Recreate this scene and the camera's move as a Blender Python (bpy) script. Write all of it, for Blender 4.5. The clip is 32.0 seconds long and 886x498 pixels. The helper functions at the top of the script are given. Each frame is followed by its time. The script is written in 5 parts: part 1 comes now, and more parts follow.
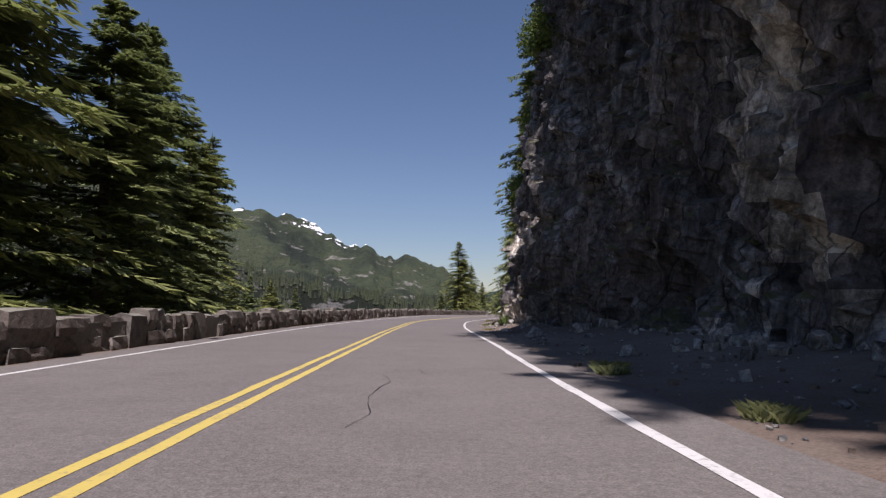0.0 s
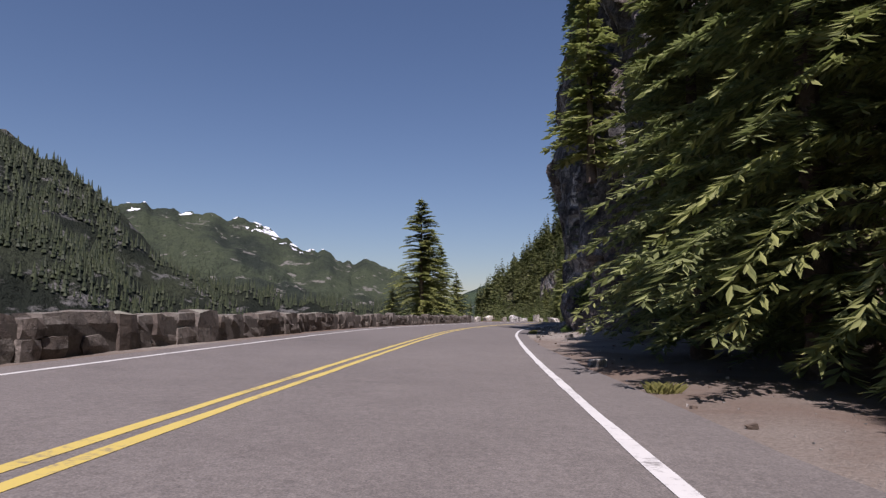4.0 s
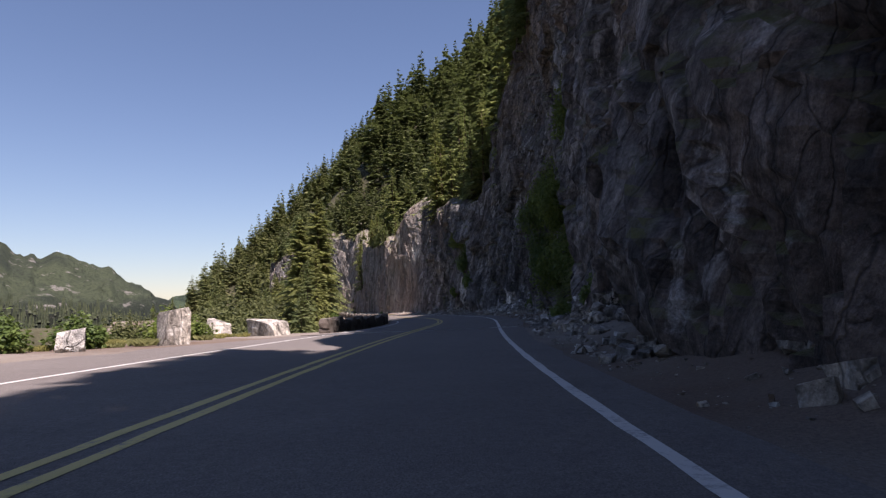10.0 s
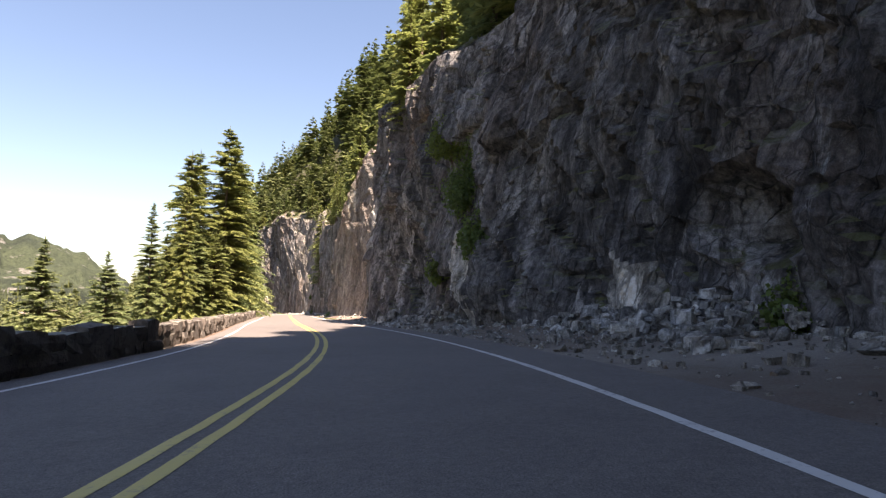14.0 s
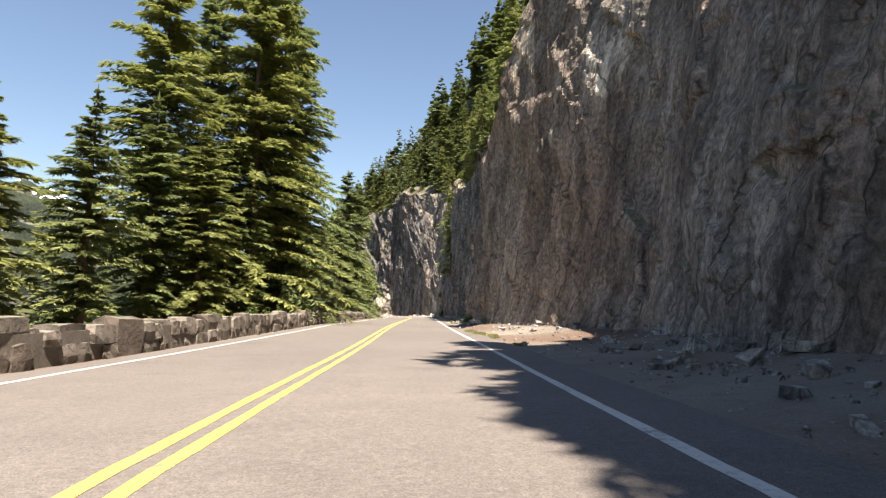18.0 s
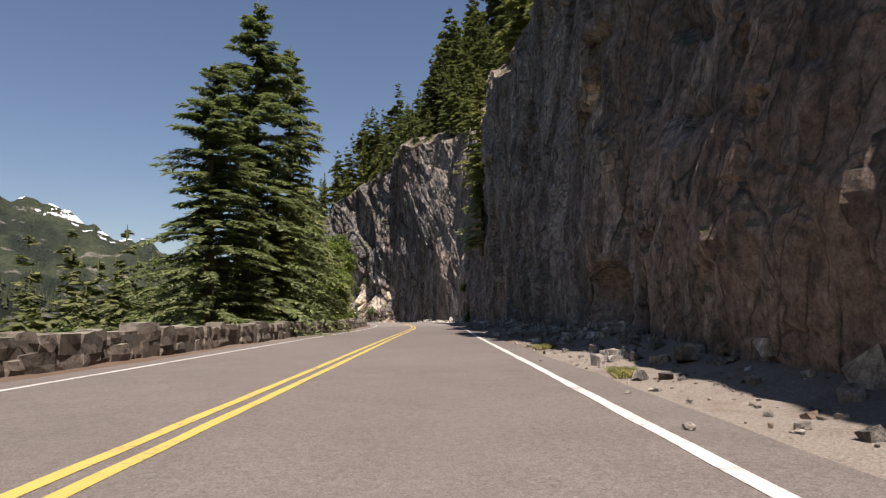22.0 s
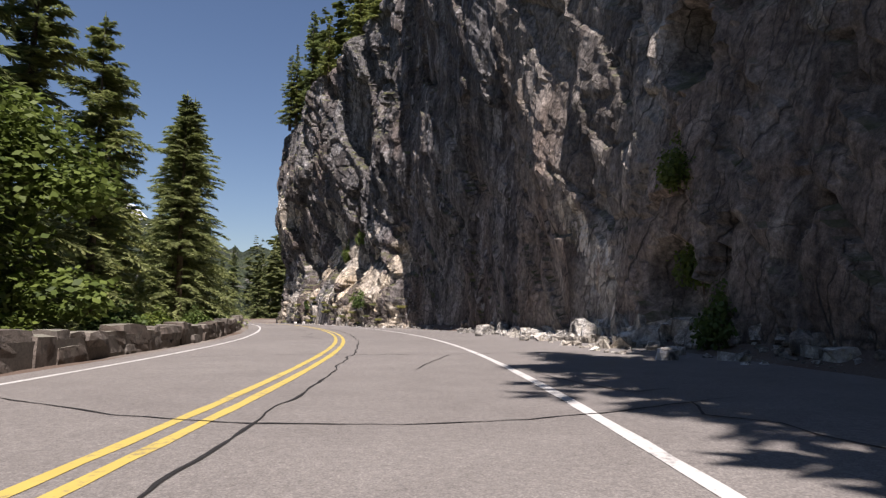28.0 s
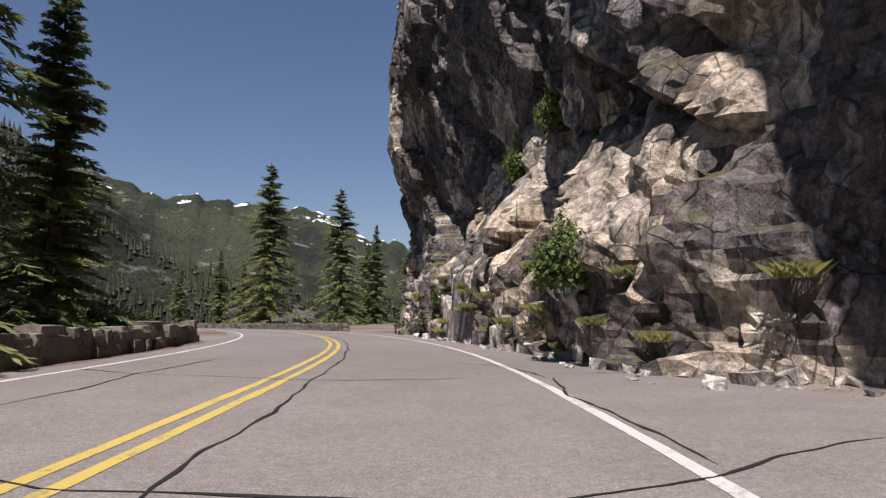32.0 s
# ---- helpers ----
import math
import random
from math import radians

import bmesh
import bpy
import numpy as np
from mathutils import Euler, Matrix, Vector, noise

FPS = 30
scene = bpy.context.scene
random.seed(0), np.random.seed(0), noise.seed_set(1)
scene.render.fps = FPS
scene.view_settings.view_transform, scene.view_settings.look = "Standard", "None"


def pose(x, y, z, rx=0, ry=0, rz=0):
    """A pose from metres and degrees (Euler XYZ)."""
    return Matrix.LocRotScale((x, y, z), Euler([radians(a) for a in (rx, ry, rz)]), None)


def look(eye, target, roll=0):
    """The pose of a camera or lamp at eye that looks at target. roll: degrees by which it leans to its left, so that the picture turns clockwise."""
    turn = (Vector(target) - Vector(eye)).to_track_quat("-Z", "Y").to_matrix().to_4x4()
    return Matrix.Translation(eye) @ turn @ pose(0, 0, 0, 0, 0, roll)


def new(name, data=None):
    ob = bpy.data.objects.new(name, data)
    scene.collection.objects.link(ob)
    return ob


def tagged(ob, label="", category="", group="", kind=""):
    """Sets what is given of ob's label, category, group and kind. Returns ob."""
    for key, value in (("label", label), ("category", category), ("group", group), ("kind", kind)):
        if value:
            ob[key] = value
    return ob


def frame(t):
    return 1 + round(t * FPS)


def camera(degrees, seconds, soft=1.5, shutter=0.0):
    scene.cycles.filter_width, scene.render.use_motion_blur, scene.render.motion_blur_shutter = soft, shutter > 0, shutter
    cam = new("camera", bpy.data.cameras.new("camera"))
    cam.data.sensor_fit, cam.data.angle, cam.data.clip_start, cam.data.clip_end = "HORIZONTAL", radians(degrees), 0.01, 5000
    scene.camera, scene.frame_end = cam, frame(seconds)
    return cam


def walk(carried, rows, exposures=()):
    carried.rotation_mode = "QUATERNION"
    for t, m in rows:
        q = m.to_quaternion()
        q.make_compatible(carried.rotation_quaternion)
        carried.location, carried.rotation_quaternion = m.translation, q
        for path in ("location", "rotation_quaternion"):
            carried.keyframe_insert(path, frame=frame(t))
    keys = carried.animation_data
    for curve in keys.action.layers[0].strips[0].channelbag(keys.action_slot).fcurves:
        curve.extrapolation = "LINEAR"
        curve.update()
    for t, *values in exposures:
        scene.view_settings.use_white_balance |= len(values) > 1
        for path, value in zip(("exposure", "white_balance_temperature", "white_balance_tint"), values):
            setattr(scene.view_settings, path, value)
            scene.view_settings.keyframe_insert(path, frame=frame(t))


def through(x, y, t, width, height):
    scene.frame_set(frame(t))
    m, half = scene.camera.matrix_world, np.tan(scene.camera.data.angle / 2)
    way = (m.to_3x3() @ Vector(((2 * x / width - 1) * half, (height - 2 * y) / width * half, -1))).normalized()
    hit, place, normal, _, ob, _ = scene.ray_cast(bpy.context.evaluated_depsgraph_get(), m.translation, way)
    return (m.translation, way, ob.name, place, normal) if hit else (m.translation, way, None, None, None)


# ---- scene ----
cam = camera(71.8, 32.0, soft=1.3)


def eye(x, y, z, yaw, pitch, roll):
    return pose(x, y, z, 0, 0, yaw) @ pose(0, 0, 0, 90 + pitch) @ pose(0, 0, 0, 0, 0, roll)


# seconds, place, heading, pitch, roll of the car's camera
PATH = [
    (0.0, 0.00, -0.00, 0.875, -0.01, 5.75, 0.95),
    (0.5, -0.17, 6.95, 0.867, -0.06, 6.14, 1.10),
    (1.0, -0.32, 13.81, 0.863, -0.14, 6.15, 0.78),
    (1.5, -0.43, 20.35, 0.849, -0.31, 6.09, -0.18),
    (2.0, -0.37, 26.58, 0.839, -0.85, 6.14, -0.46),
    (2.5, -0.22, 32.75, 0.846, -1.41, 6.16, -0.57),
    (3.0, 0.11, 38.89, 0.852, -1.95, 6.32, -0.80),
    (3.5, 0.56, 45.07, 0.857, -2.82, 6.38, -0.19),
    (5.5, 3.74, 71.99, 0.857, -7.69, 5.74, -0.91),
    (6.0, 4.77, 78.54, 0.853, -10.05, 5.83, -1.30),
    (6.5, 5.90, 85.00, 0.850, -12.48, 5.74, -2.96),
    (7.0, 7.32, 91.37, 0.853, -14.58, 5.82, -2.57),
    (7.5, 9.08, 97.82, 0.856, -16.82, 5.80, -2.93),
    (8.0, 11.09, 104.34, 0.858, -18.80, 5.77, -2.71),
    (8.5, 13.34, 110.87, 0.859, -21.07, 5.73, -2.35),
    (9.0, 15.84, 117.28, 0.857, -23.62, 5.60, -2.25),
    (9.5, 18.61, 123.43, 0.851, -26.05, 5.51, -2.07),
    (10.0, 21.52, 129.29, 0.845, -28.05, 5.59, -1.98),
    (10.5, 24.49, 134.84, 0.845, -29.44, 5.90, -1.43),
    (11.0, 27.40, 140.14, 0.853, -30.47, 6.08, -0.39),
    (11.5, 30.22, 145.22, 0.862, -30.64, 6.15, 1.23),
    (12.0, 33.05, 150.13, 0.860, -30.69, 6.00, 0.90),
    (12.5, 35.99, 154.94, 0.846, -30.69, 6.24, 0.98),
    (13.0, 38.97, 160.06, 0.848, -30.69, 5.91, 0.45),
    (13.5, 41.90, 165.22, 0.862, -30.35, 6.11, 0.54),
    (14.0, 44.63, 170.32, 0.876, -29.03, 5.99, 0.84),
    (14.5, 47.09, 175.42, 0.878, -27.00, 5.89, 0.85),
    (15.0, 49.32, 180.40, 0.865, -24.63, 5.77, 0.59),
    (15.5, 51.41, 185.37, 0.848, -22.06, 5.59, 0.06),
    (17.5, 57.19, 208.39, 0.898, -17.06, 6.17, 1.90),
    (18.0, 58.65, 213.82, 0.891, -16.73, 5.97, 1.35),
    (18.5, 60.08, 219.27, 0.864, -16.60, 5.81, 0.69),
    (19.0, 61.66, 224.87, 0.827, -16.37, 5.74, 0.56),
    (19.5, 63.13, 230.44, 0.834, -16.17, 5.71, 0.59),
    (20.0, 64.61, 235.94, 0.832, -16.04, 5.93, 0.10),
    (20.5, 66.03, 241.32, 0.830, -15.88, 6.15, 0.21),
    (21.0, 67.49, 246.67, 0.846, -15.74, 6.19, -0.16),
    (21.5, 68.97, 252.21, 0.857, -15.63, 6.21, -0.45),
    (22.0, 70.46, 257.77, 0.862, -15.55, 6.27, -0.90),
    (22.5, 71.93, 263.17, 0.861, -15.35, 6.45, -0.65),
    (23.0, 73.30, 268.57, 0.852, -15.19, 6.41, -0.60),
    (23.5, 74.80, 274.19, 0.854, -15.11, 6.39, -0.45),
    (24.0, 76.29, 279.90, 0.859, -14.99, 6.35, 0.29),
    (24.5, 77.78, 285.48, 0.861, -14.70, 6.23, 0.30),
    (26.5, 83.34, 306.35, 0.856, -13.94, 6.08, -0.52),
    (27.0, 84.35, 311.16, 0.849, -13.00, 5.46, -0.21),
    (27.5, 85.34, 316.00, 0.851, -11.64, 5.79, -0.16),
    (28.0, 86.25, 320.96, 0.863, -9.80, 6.16, 0.06),
    (28.5, 87.02, 325.85, 0.869, -7.77, 6.07, 1.11),
    (29.0, 87.55, 330.65, 0.869, -5.91, 5.93, 1.14),
    (29.5, 87.90, 335.30, 0.859, -3.85, 5.36, 1.13),
    (30.0, 88.19, 339.86, 0.841, -1.71, 5.57, 0.30),
    (30.5, 88.19, 344.48, 0.842, 0.24, 5.80, -0.06),
    (31.0, 88.04, 349.01, 0.838, 2.36, 5.90, -0.64),
    (31.5, 87.71, 353.43, 0.841, 4.70, 6.35, -0.83),
    (32.0, 87.30, 357.89, 0.865, 7.48, 6.40, -0.64),
]
walk(cam, [(r[0], eye(*r[1:])) for r in PATH],
     exposures=[(0, 0.42, 6150, 25), (3, 0.35, 6150, 26), (7, 0.38, 6250, 28), (9, 0.8, 6400, 29), (10.5, 1.2, 6700, 29), (12, 1.75, 7250, 26), (14, 2.15, 7700, 24), (15.5, 2.2, 7800, 23),
                (17.5, 1.8, 7300, 15), (19, 1.48, 7250, 16), (20.2, 0.92, 6900, 16), (22, 0.76, 6950, 20), (23.2, 0.62, 6800, 20), (24.5, 0.7, 6750, 20), (27, 0.98, 6650, 20), (28.3, 0.6, 6450, 21), (32, 0.42, 6450, 23)])

# ---------------------------------------------------------------- light
SUN_AZ, SUN_EL = radians(178), radians(59)      # clockwise from +y
sun = new("sun", bpy.data.lights.new("sun", "SUN"))
sun.data.energy, sun.data.angle, sun.data.color = 5.0, radians(0.53), (1.0, 0.95, 0.87)
to_sun = Vector((math.sin(SUN_AZ) * math.cos(SUN_EL), math.cos(SUN_AZ) * math.cos(SUN_EL), math.sin(SUN_EL)))
sun.matrix_world = look(to_sun * 100, (0, 0, 0))
world = bpy.data.worlds.new("sky")
scene.world = world
world.use_nodes = True
wn = world.node_tree
sky = wn.nodes.new("ShaderNodeTexSky")
sky.sky_type, sky.sun_disc = "NISHITA", False
sky.sun_elevation, sky.sun_rotation = SUN_EL, SUN_AZ
sky.altitude, sky.air_density, sky.dust_density, sky.ozone_density = 900, 1.35, 0.4, 4.0
wn.links.new(sky.outputs[0], wn.nodes["Background"].inputs[0])
wn.nodes["Background"].inputs[1].default_value = 0.056

# ---------------------------------------------------------------- noise in numpy


def hashed(ix, iy, iz, seed):
    h = (ix.astype(np.int64) * 374761393 + iy.astype(np.int64) * 668265263 + iz.astype(np.int64) * 2147483647 + seed * 1274126177) & 0xFFFFFFFF
    h = ((h ^ (h >> 13)) * 1274126177) & 0xFFFFFFFF
    h = ((h ^ (h >> 16)) * 2246822519) & 0xFFFFFFFF
    return ((h ^ (h >> 15)) & 0xFFFFFF) / float(0xFFFFFF)


def vnoise(x, y, z, seed=0):
    x, y, z = np.broadcast_arrays(np.asarray(x, float), np.asarray(y, float), np.asarray(z, float))
    ix, iy, iz = np.floor(x), np.floor(y), np.floor(z)
    fx, fy, fz = x - ix, y - iy, z - iz
    fx, fy, fz = fx * fx * (3 - 2 * fx), fy * fy * (3 - 2 * fy), fz * fz * (3 - 2 * fz)
    out = 0
    for dx in (0, 1):
        for dy in (0, 1):
            for dz in (0, 1):
                w = (fx if dx else 1 - fx) * (fy if dy else 1 - fy) * (fz if dz else 1 - fz)
                out = out + w * hashed(ix + dx, iy + dy, iz + dz, seed)
    return out * 2 - 1


def fbm(x, y, z, octaves=4, seed=0):
    out, amp, f = 0, 1.0, 1.0
    for k in range(octaves):
        out = out + amp * vnoise(x * f, y * f, z * f, seed + k)
        amp, f = amp * 0.5, f * 2.03
    return out


def cells(u, v, seed=0):
    """Nearest cell of a jittered grid: its two random numbers, the distances to the two nearest points, offsets."""
    iu, iv = np.floor(u), np.floor(v)
    d1 = np.full(u.shape, 9.0)
    d2 = np.full(u.shape, 9.0)
    r1, r2, ou, ov = (np.zeros(u.shape) for _ in range(4))
    zero = np.zeros(u.shape)
    for a in (-1, 0, 1):
        for b in (-1, 0, 1):
            cu, cv = iu + a, iv + b
            qu = cu + hashed(cu, cv, zero, seed) - u
            qv = cv + hashed(cu, cv, zero + 1, seed) - v
            d = np.hypot(qu, qv)
            near = d < d1
            d2 = np.where(near, d1, np.minimum(d2, d))
            r1 = np.where(near, hashed(cu, cv, zero + 2, seed), r1)
            r2 = np.where(near, hashed(cu, cv, zero + 3, seed), r2)
            ou, ov = np.where(near, qu, ou), np.where(near, qv, ov)
            d1 = np.where(near, d, d1)
    return r1, r2, d1, d2, ou, ov


# ---------------------------------------------------------------- the road's line
CENTRE = [(-0.3, -60.0), (-0.7, -42.0), (-1.1, -24.0), (-1.6, -6.0), (-2.1, 12.0), (-2.2, 30.0), (-1.2, 47.9), (0.7, 65.8),
          (3.4, 83.6), (7.7, 101.1), (13.7, 118.0), (21.6, 134.2), (30.7, 149.8), (40.1, 165.1), (48.0, 181.2), (53.3, 198.4),
          (57.5, 215.9), (62.1, 233.3), (66.6, 250.7), (71.2, 268.1), (75.8, 285.5), (80.6, 302.9), (84.3, 320.5), (86.3, 338.4),
          (85.6, 356.4), (82.3, 374.0), (75.4, 390.6), (65.3, 405.5), (52.4, 418.0), (38.1, 428.9), (23.2, 439.0)]


def spline(knots, values, t):
    n, h = len(knots), np.diff(knots)
    a, b = np.eye(n), np.zeros(n)
    for i in range(1, n - 1):
        a[i, i - 1:i + 2] = h[i - 1], 2 * (h[i - 1] + h[i]), h[i]
        b[i] = 6 * ((values[i + 1] - values[i]) / h[i] - (values[i] - values[i - 1]) / h[i - 1])
    m = np.linalg.solve(a, b)
    i = np.clip(np.searchsorted(knots, t) - 1, 0, n - 2)
    d = t - knots[i]
    return values[i] + d * ((values[i + 1] - values[i]) / h[i] - h[i] * (2 * m[i] + m[i + 1]) / 6) + m[i] / 2 * d ** 2 + (m[i + 1] - m[i]) / (6 * h[i]) * d ** 3


_c = np.array(CENTRE)
_k = -60 + 18.0 * np.arange(len(_c))
LS = np.arange(-60, 480.01, 1.0)
LX, LY = spline(_k, _c[:, 0], LS), spline(_k, _c[:, 1], LS)
_tx, _ty = np.gradient(LX), np.gradient(LY)
_n = np.hypot(_tx, _ty)
LTX, LTY = _tx / _n, _ty / _n


def bank(s):
    """Crossfall of the road in rise per metre to the right."""
    return np.tan(np.radians(np.interp(s, [0, 27, 60, 80, 120, 142, 171, 200, 225, 240, 263, 300, 340, 360, 380],
                                       [0.5, -0.6, -1.8, -2.5, -1.9, -0.9, 1.7, 1.9, 1.5, 1.0, -0.5, 0, 0.2, 0, -1.5])))


def place(s, l, z=0.0):
    """World coordinates of station s, l metres right of the yellow line, z above the road's surface."""
    s, l, z = np.broadcast_arrays(np.asarray(s, float), np.asarray(l, float), np.asarray(z, float))
    tx, ty = np.interp(s, LS, LTX), np.interp(s, LS, LTY)
    x, y = np.interp(s, LS, LX) + l * ty, np.interp(s, LS, LY) - l * tx
    tilt = bank(s) * (np.clip(l, -9, 7) - 1.9)
    return np.stack([x, y, z + tilt], -1)


def turn(s):
    """The road's heading at s as a rotation about z."""
    return -math.atan2(float(np.interp(s, LS, LTX)), float(np.interp(s, LS, LTY)))


def road_coords(x, y):
    """Station and offset of places in plan, with the road's line carried straight on at both ends."""
    ex = np.concatenate([[LX[0] - LTX[0] * k for k in range(900, 0, -15)], LX[::3]])
    ey = np.concatenate([[LY[0] - LTY[0] * k for k in range(900, 0, -15)], LY[::3]])
    et = np.concatenate([np.full(60, LTX[0]), LTX[::3]]), np.concatenate([np.full(60, LTY[0]), LTY[::3]])
    es = np.concatenate([-60 - np.arange(900, 0, -15.0), LS[::3]])
    s, l = np.zeros(x.shape), np.zeros(x.shape)
    fx, fy, fs, fl = x.ravel(), y.ravel(), s.ravel(), l.ravel()
    for a in range(0, len(fx), 20000):
        qx, qy = fx[a:a + 20000, None] - ex, fy[a:a + 20000, None] - ey
        i = np.argmin(qx ** 2 + qy ** 2, 1)
        r = np.arange(len(i))
        fs[a:a + 20000] = es[i] + qx[r, i] * et[0][i] + qy[r, i] * et[1][i]
        fl[a:a + 20000] = qx[r, i] * et[1][i] - qy[r, i] * et[0][i]
    return s, l


def keyed(pairs):
    a = np.array(pairs, float)
    return lambda s: np.interp(s, a[:, 0], a[:, 1])


def eased(pairs, reach=7):
    """Like keyed, with its corners rounded off along the road."""
    f, s = keyed(pairs), np.arange(-80.0, 500.0)
    w = np.hanning(2 * reach + 3)
    v = np.convolve(np.pad(f(s), reach + 1, mode="edge"), w / w.sum(), "valid")
    return lambda q: np.interp(q, s, v)


# foot of the rock face, its height and its lean, along the road
foot = keyed([(-40, 9), (0, 8.6), (10, 8.3), (15, 9), (24, 7.5), (35, 6.0), (38, 7.2), (42, 9.6), (47, 12), (54, 12.5), (70, 12.5), (78, 9.4), (84, 7.2), (92, 6.7), (110, 6.3), (127, 6.2),
              (142, 5.7), (148, 7), (161, 6.6), (172, 9), (186, 10), (196, 8.2), (206, 7.2), (215, 6.0), (224, 5.2), (231, 7.3), (248, 8.8),
              (256, 7.3), (264, 4.9), (270, 6.1), (280, 6.2), (293, 7.3), (312, 7.5), (325, 7), (346, 9.3), (353, 8.8), (362, 9.5),
              (366, 8.9), (373, 8.4), (380.5, 8.2), (384, 6.9), (390, 6.8), (400, 6.6), (408, 6.2), (411, 6.4), (414, 9), (418, 18), (422, 32)])
rise = keyed([(-40, 26), (0, 26), (20, 27), (34, 24), (42, 16), (52, 10), (70, 11), (76, 14), (82, 23), (92, 25), (101, 16), (108, 12), (114, 12), (119, 14), (123, 20), (130, 22), (138, 19), (143, 26), (147, 36), (150, 40), (158, 45),
              (165, 45), (180, 42), (190, 32), (197, 24), (204, 14), (224, 13), (232, 15), (238, 17), (243, 20), (250, 21), (256, 18), (260, 13), (264, 10.3), (272, 11.5), (283, 17.5), (293, 18.5), (305, 19), (316, 20), (328, 20), (336, 19), (350, 26),
              (362, 29), (370, 29), (390, 27.5), (404, 25), (411, 23), (422, 21)])
lean = keyed([(-40, .1), (-14, .1), (-6, -.13), (12, -.12), (20, .03), (38, .05), (56, .12), (75, .06), (100, .02), (130, .03), (150, .02), (180, .02), (205, .06), (224, .06), (230, .11), (238, .15), (246, .16), (251, .1), (255, .02), (262, -.02), (268, .03), (275, .13), (282, .11), (289, .02),
              (305, .0), (325, .0), (338, .05), (355, .05), (362, -.04), (366, -.05), (376, -.035), (384, .01), (395, .03), (403, -.01), (411, .02), (422, .1)])
rugged = keyed([(-40, 1), (30, 1), (60, 0.8), (80, 1), (225, 0.8), (236, 0.3), (260, 0.3), (272, 0.42), (290, 0.45), (300, 0.6), (330, 0.6), (340, 0.65), (350, 0.45), (366, 0.42), (379, 0.5), (385, 1.0), (405, 0.9), (422, 0.6)])

# ---------------------------------------------------------------- materials


class Nodes:
    """A node material under construction."""

    def __init__(self, name, roughness=0.8, specular=0.3):
        self.mat = bpy.data.materials.new(name)
        self.mat.use_nodes = True
        self.t = self.mat.node_tree
        self.bsdf = self.t.nodes["Principled BSDF"]
        self.bsdf.inputs["Roughness"].default_value = roughness
        self.bsdf.inputs["Specular IOR Level"].default_value = specular
        self.pos = self.t.nodes.new("ShaderNodeNewGeometry").outputs["Position"]

    def link(self, a, b):
        self.t.links.new(a, b)

    def scaled(self, sx, sy, sz):
        n = self.t.nodes.new("ShaderNodeVectorMath")
        n.operation = "MULTIPLY"
        n.inputs[1].default_value = (sx, sy, sz)
        self.link(self.pos, n.inputs[0])
        return n.outputs[0]

    def noise(self, scale, detail=4, rough=0.55, vector=None, distortion=0.0):
        n = self.t.nodes.new("ShaderNodeTexNoise")
        n.inputs["Scale"].default_value, n.inputs["Detail"].default_value = scale, detail
        n.inputs["Roughness"].default_value, n.inputs["Distortion"].default_value = rough, distortion
        self.link(vector or self.pos, n.inputs["Vector"])
        return n.outputs["Fac"]

    def voronoi(self, scale, feature="F1", vector=None, out="Distance"):
        n = self.t.nodes.new("ShaderNodeTexVoronoi")
        n.feature = feature
        n.inputs["Scale"].default_value = scale
        self.link(vector or self.pos, n.inputs["Vector"])
        return n.outputs[out]

    def ramp(self, fac, stops):
        n = self.t.nodes.new("ShaderNodeValToRGB")
        e = n.color_ramp.elements
        while len(e) < len(stops):
            e.new(0.5)
        for el, (p, c) in zip(e, stops):
            el.position = p
            el.color = (*c, 1) if isinstance(c, tuple) else (c, c, c, 1)
        self.link(fac, n.inputs[0])
        return n.outputs[0]

    def mix(self, fac, a, b, mode="MIX"):
        n = self.t.nodes.new("ShaderNodeMix")
        n.data_type, n.blend_type = "RGBA", mode
        for k, v in ((0, fac), (6, a), (7, b)):
            sock = n.inputs[k]
            if isinstance(v, (int, float)):
                sock.default_value = v if k == 0 else (v, v, v, 1)
            elif isinstance(v, tuple):
                sock.default_value = (*v, 1)
            else:
                self.link(v, sock)
        return n.outputs[2]

    def math(self, op, a, b=0.0):
        n = self.t.nodes.new("ShaderNodeMath")
        n.operation = op
        for v, sock in ((a, n.inputs[0]), (b, n.inputs[1])):
            if isinstance(v, (int, float)):
                sock.default_value = v
            else:
                self.link(v, sock)
        return n.outputs[0]

    def color(self, c):
        self.link(c, self.bsdf.inputs["Base Color"])

    def bump(self, height, strength=0.5, dist=0.05):
        n = self.t.nodes.new("ShaderNodeBump")
        n.inputs["Strength"].default_value, n.inputs["Distance"].default_value = strength, dist
        self.link(height, n.inputs["Height"])
        self.link(n.outputs[0], self.bsdf.inputs["Normal"])

    def normal_z(self):
        n = self.t.nodes.new("ShaderNodeSeparateXYZ")
        g = self.t.nodes.new("ShaderNodeNewGeometry")
        self.link(g.outputs["Normal"], n.inputs[0])
        return n.outputs[2]

    def random(self):
        return self.t.nodes.new("ShaderNodeObjectInfo").outputs["Random"]

    def island(self):
        return self.t.nodes.new("ShaderNodeNewGeometry").outputs["Random Per Island"]


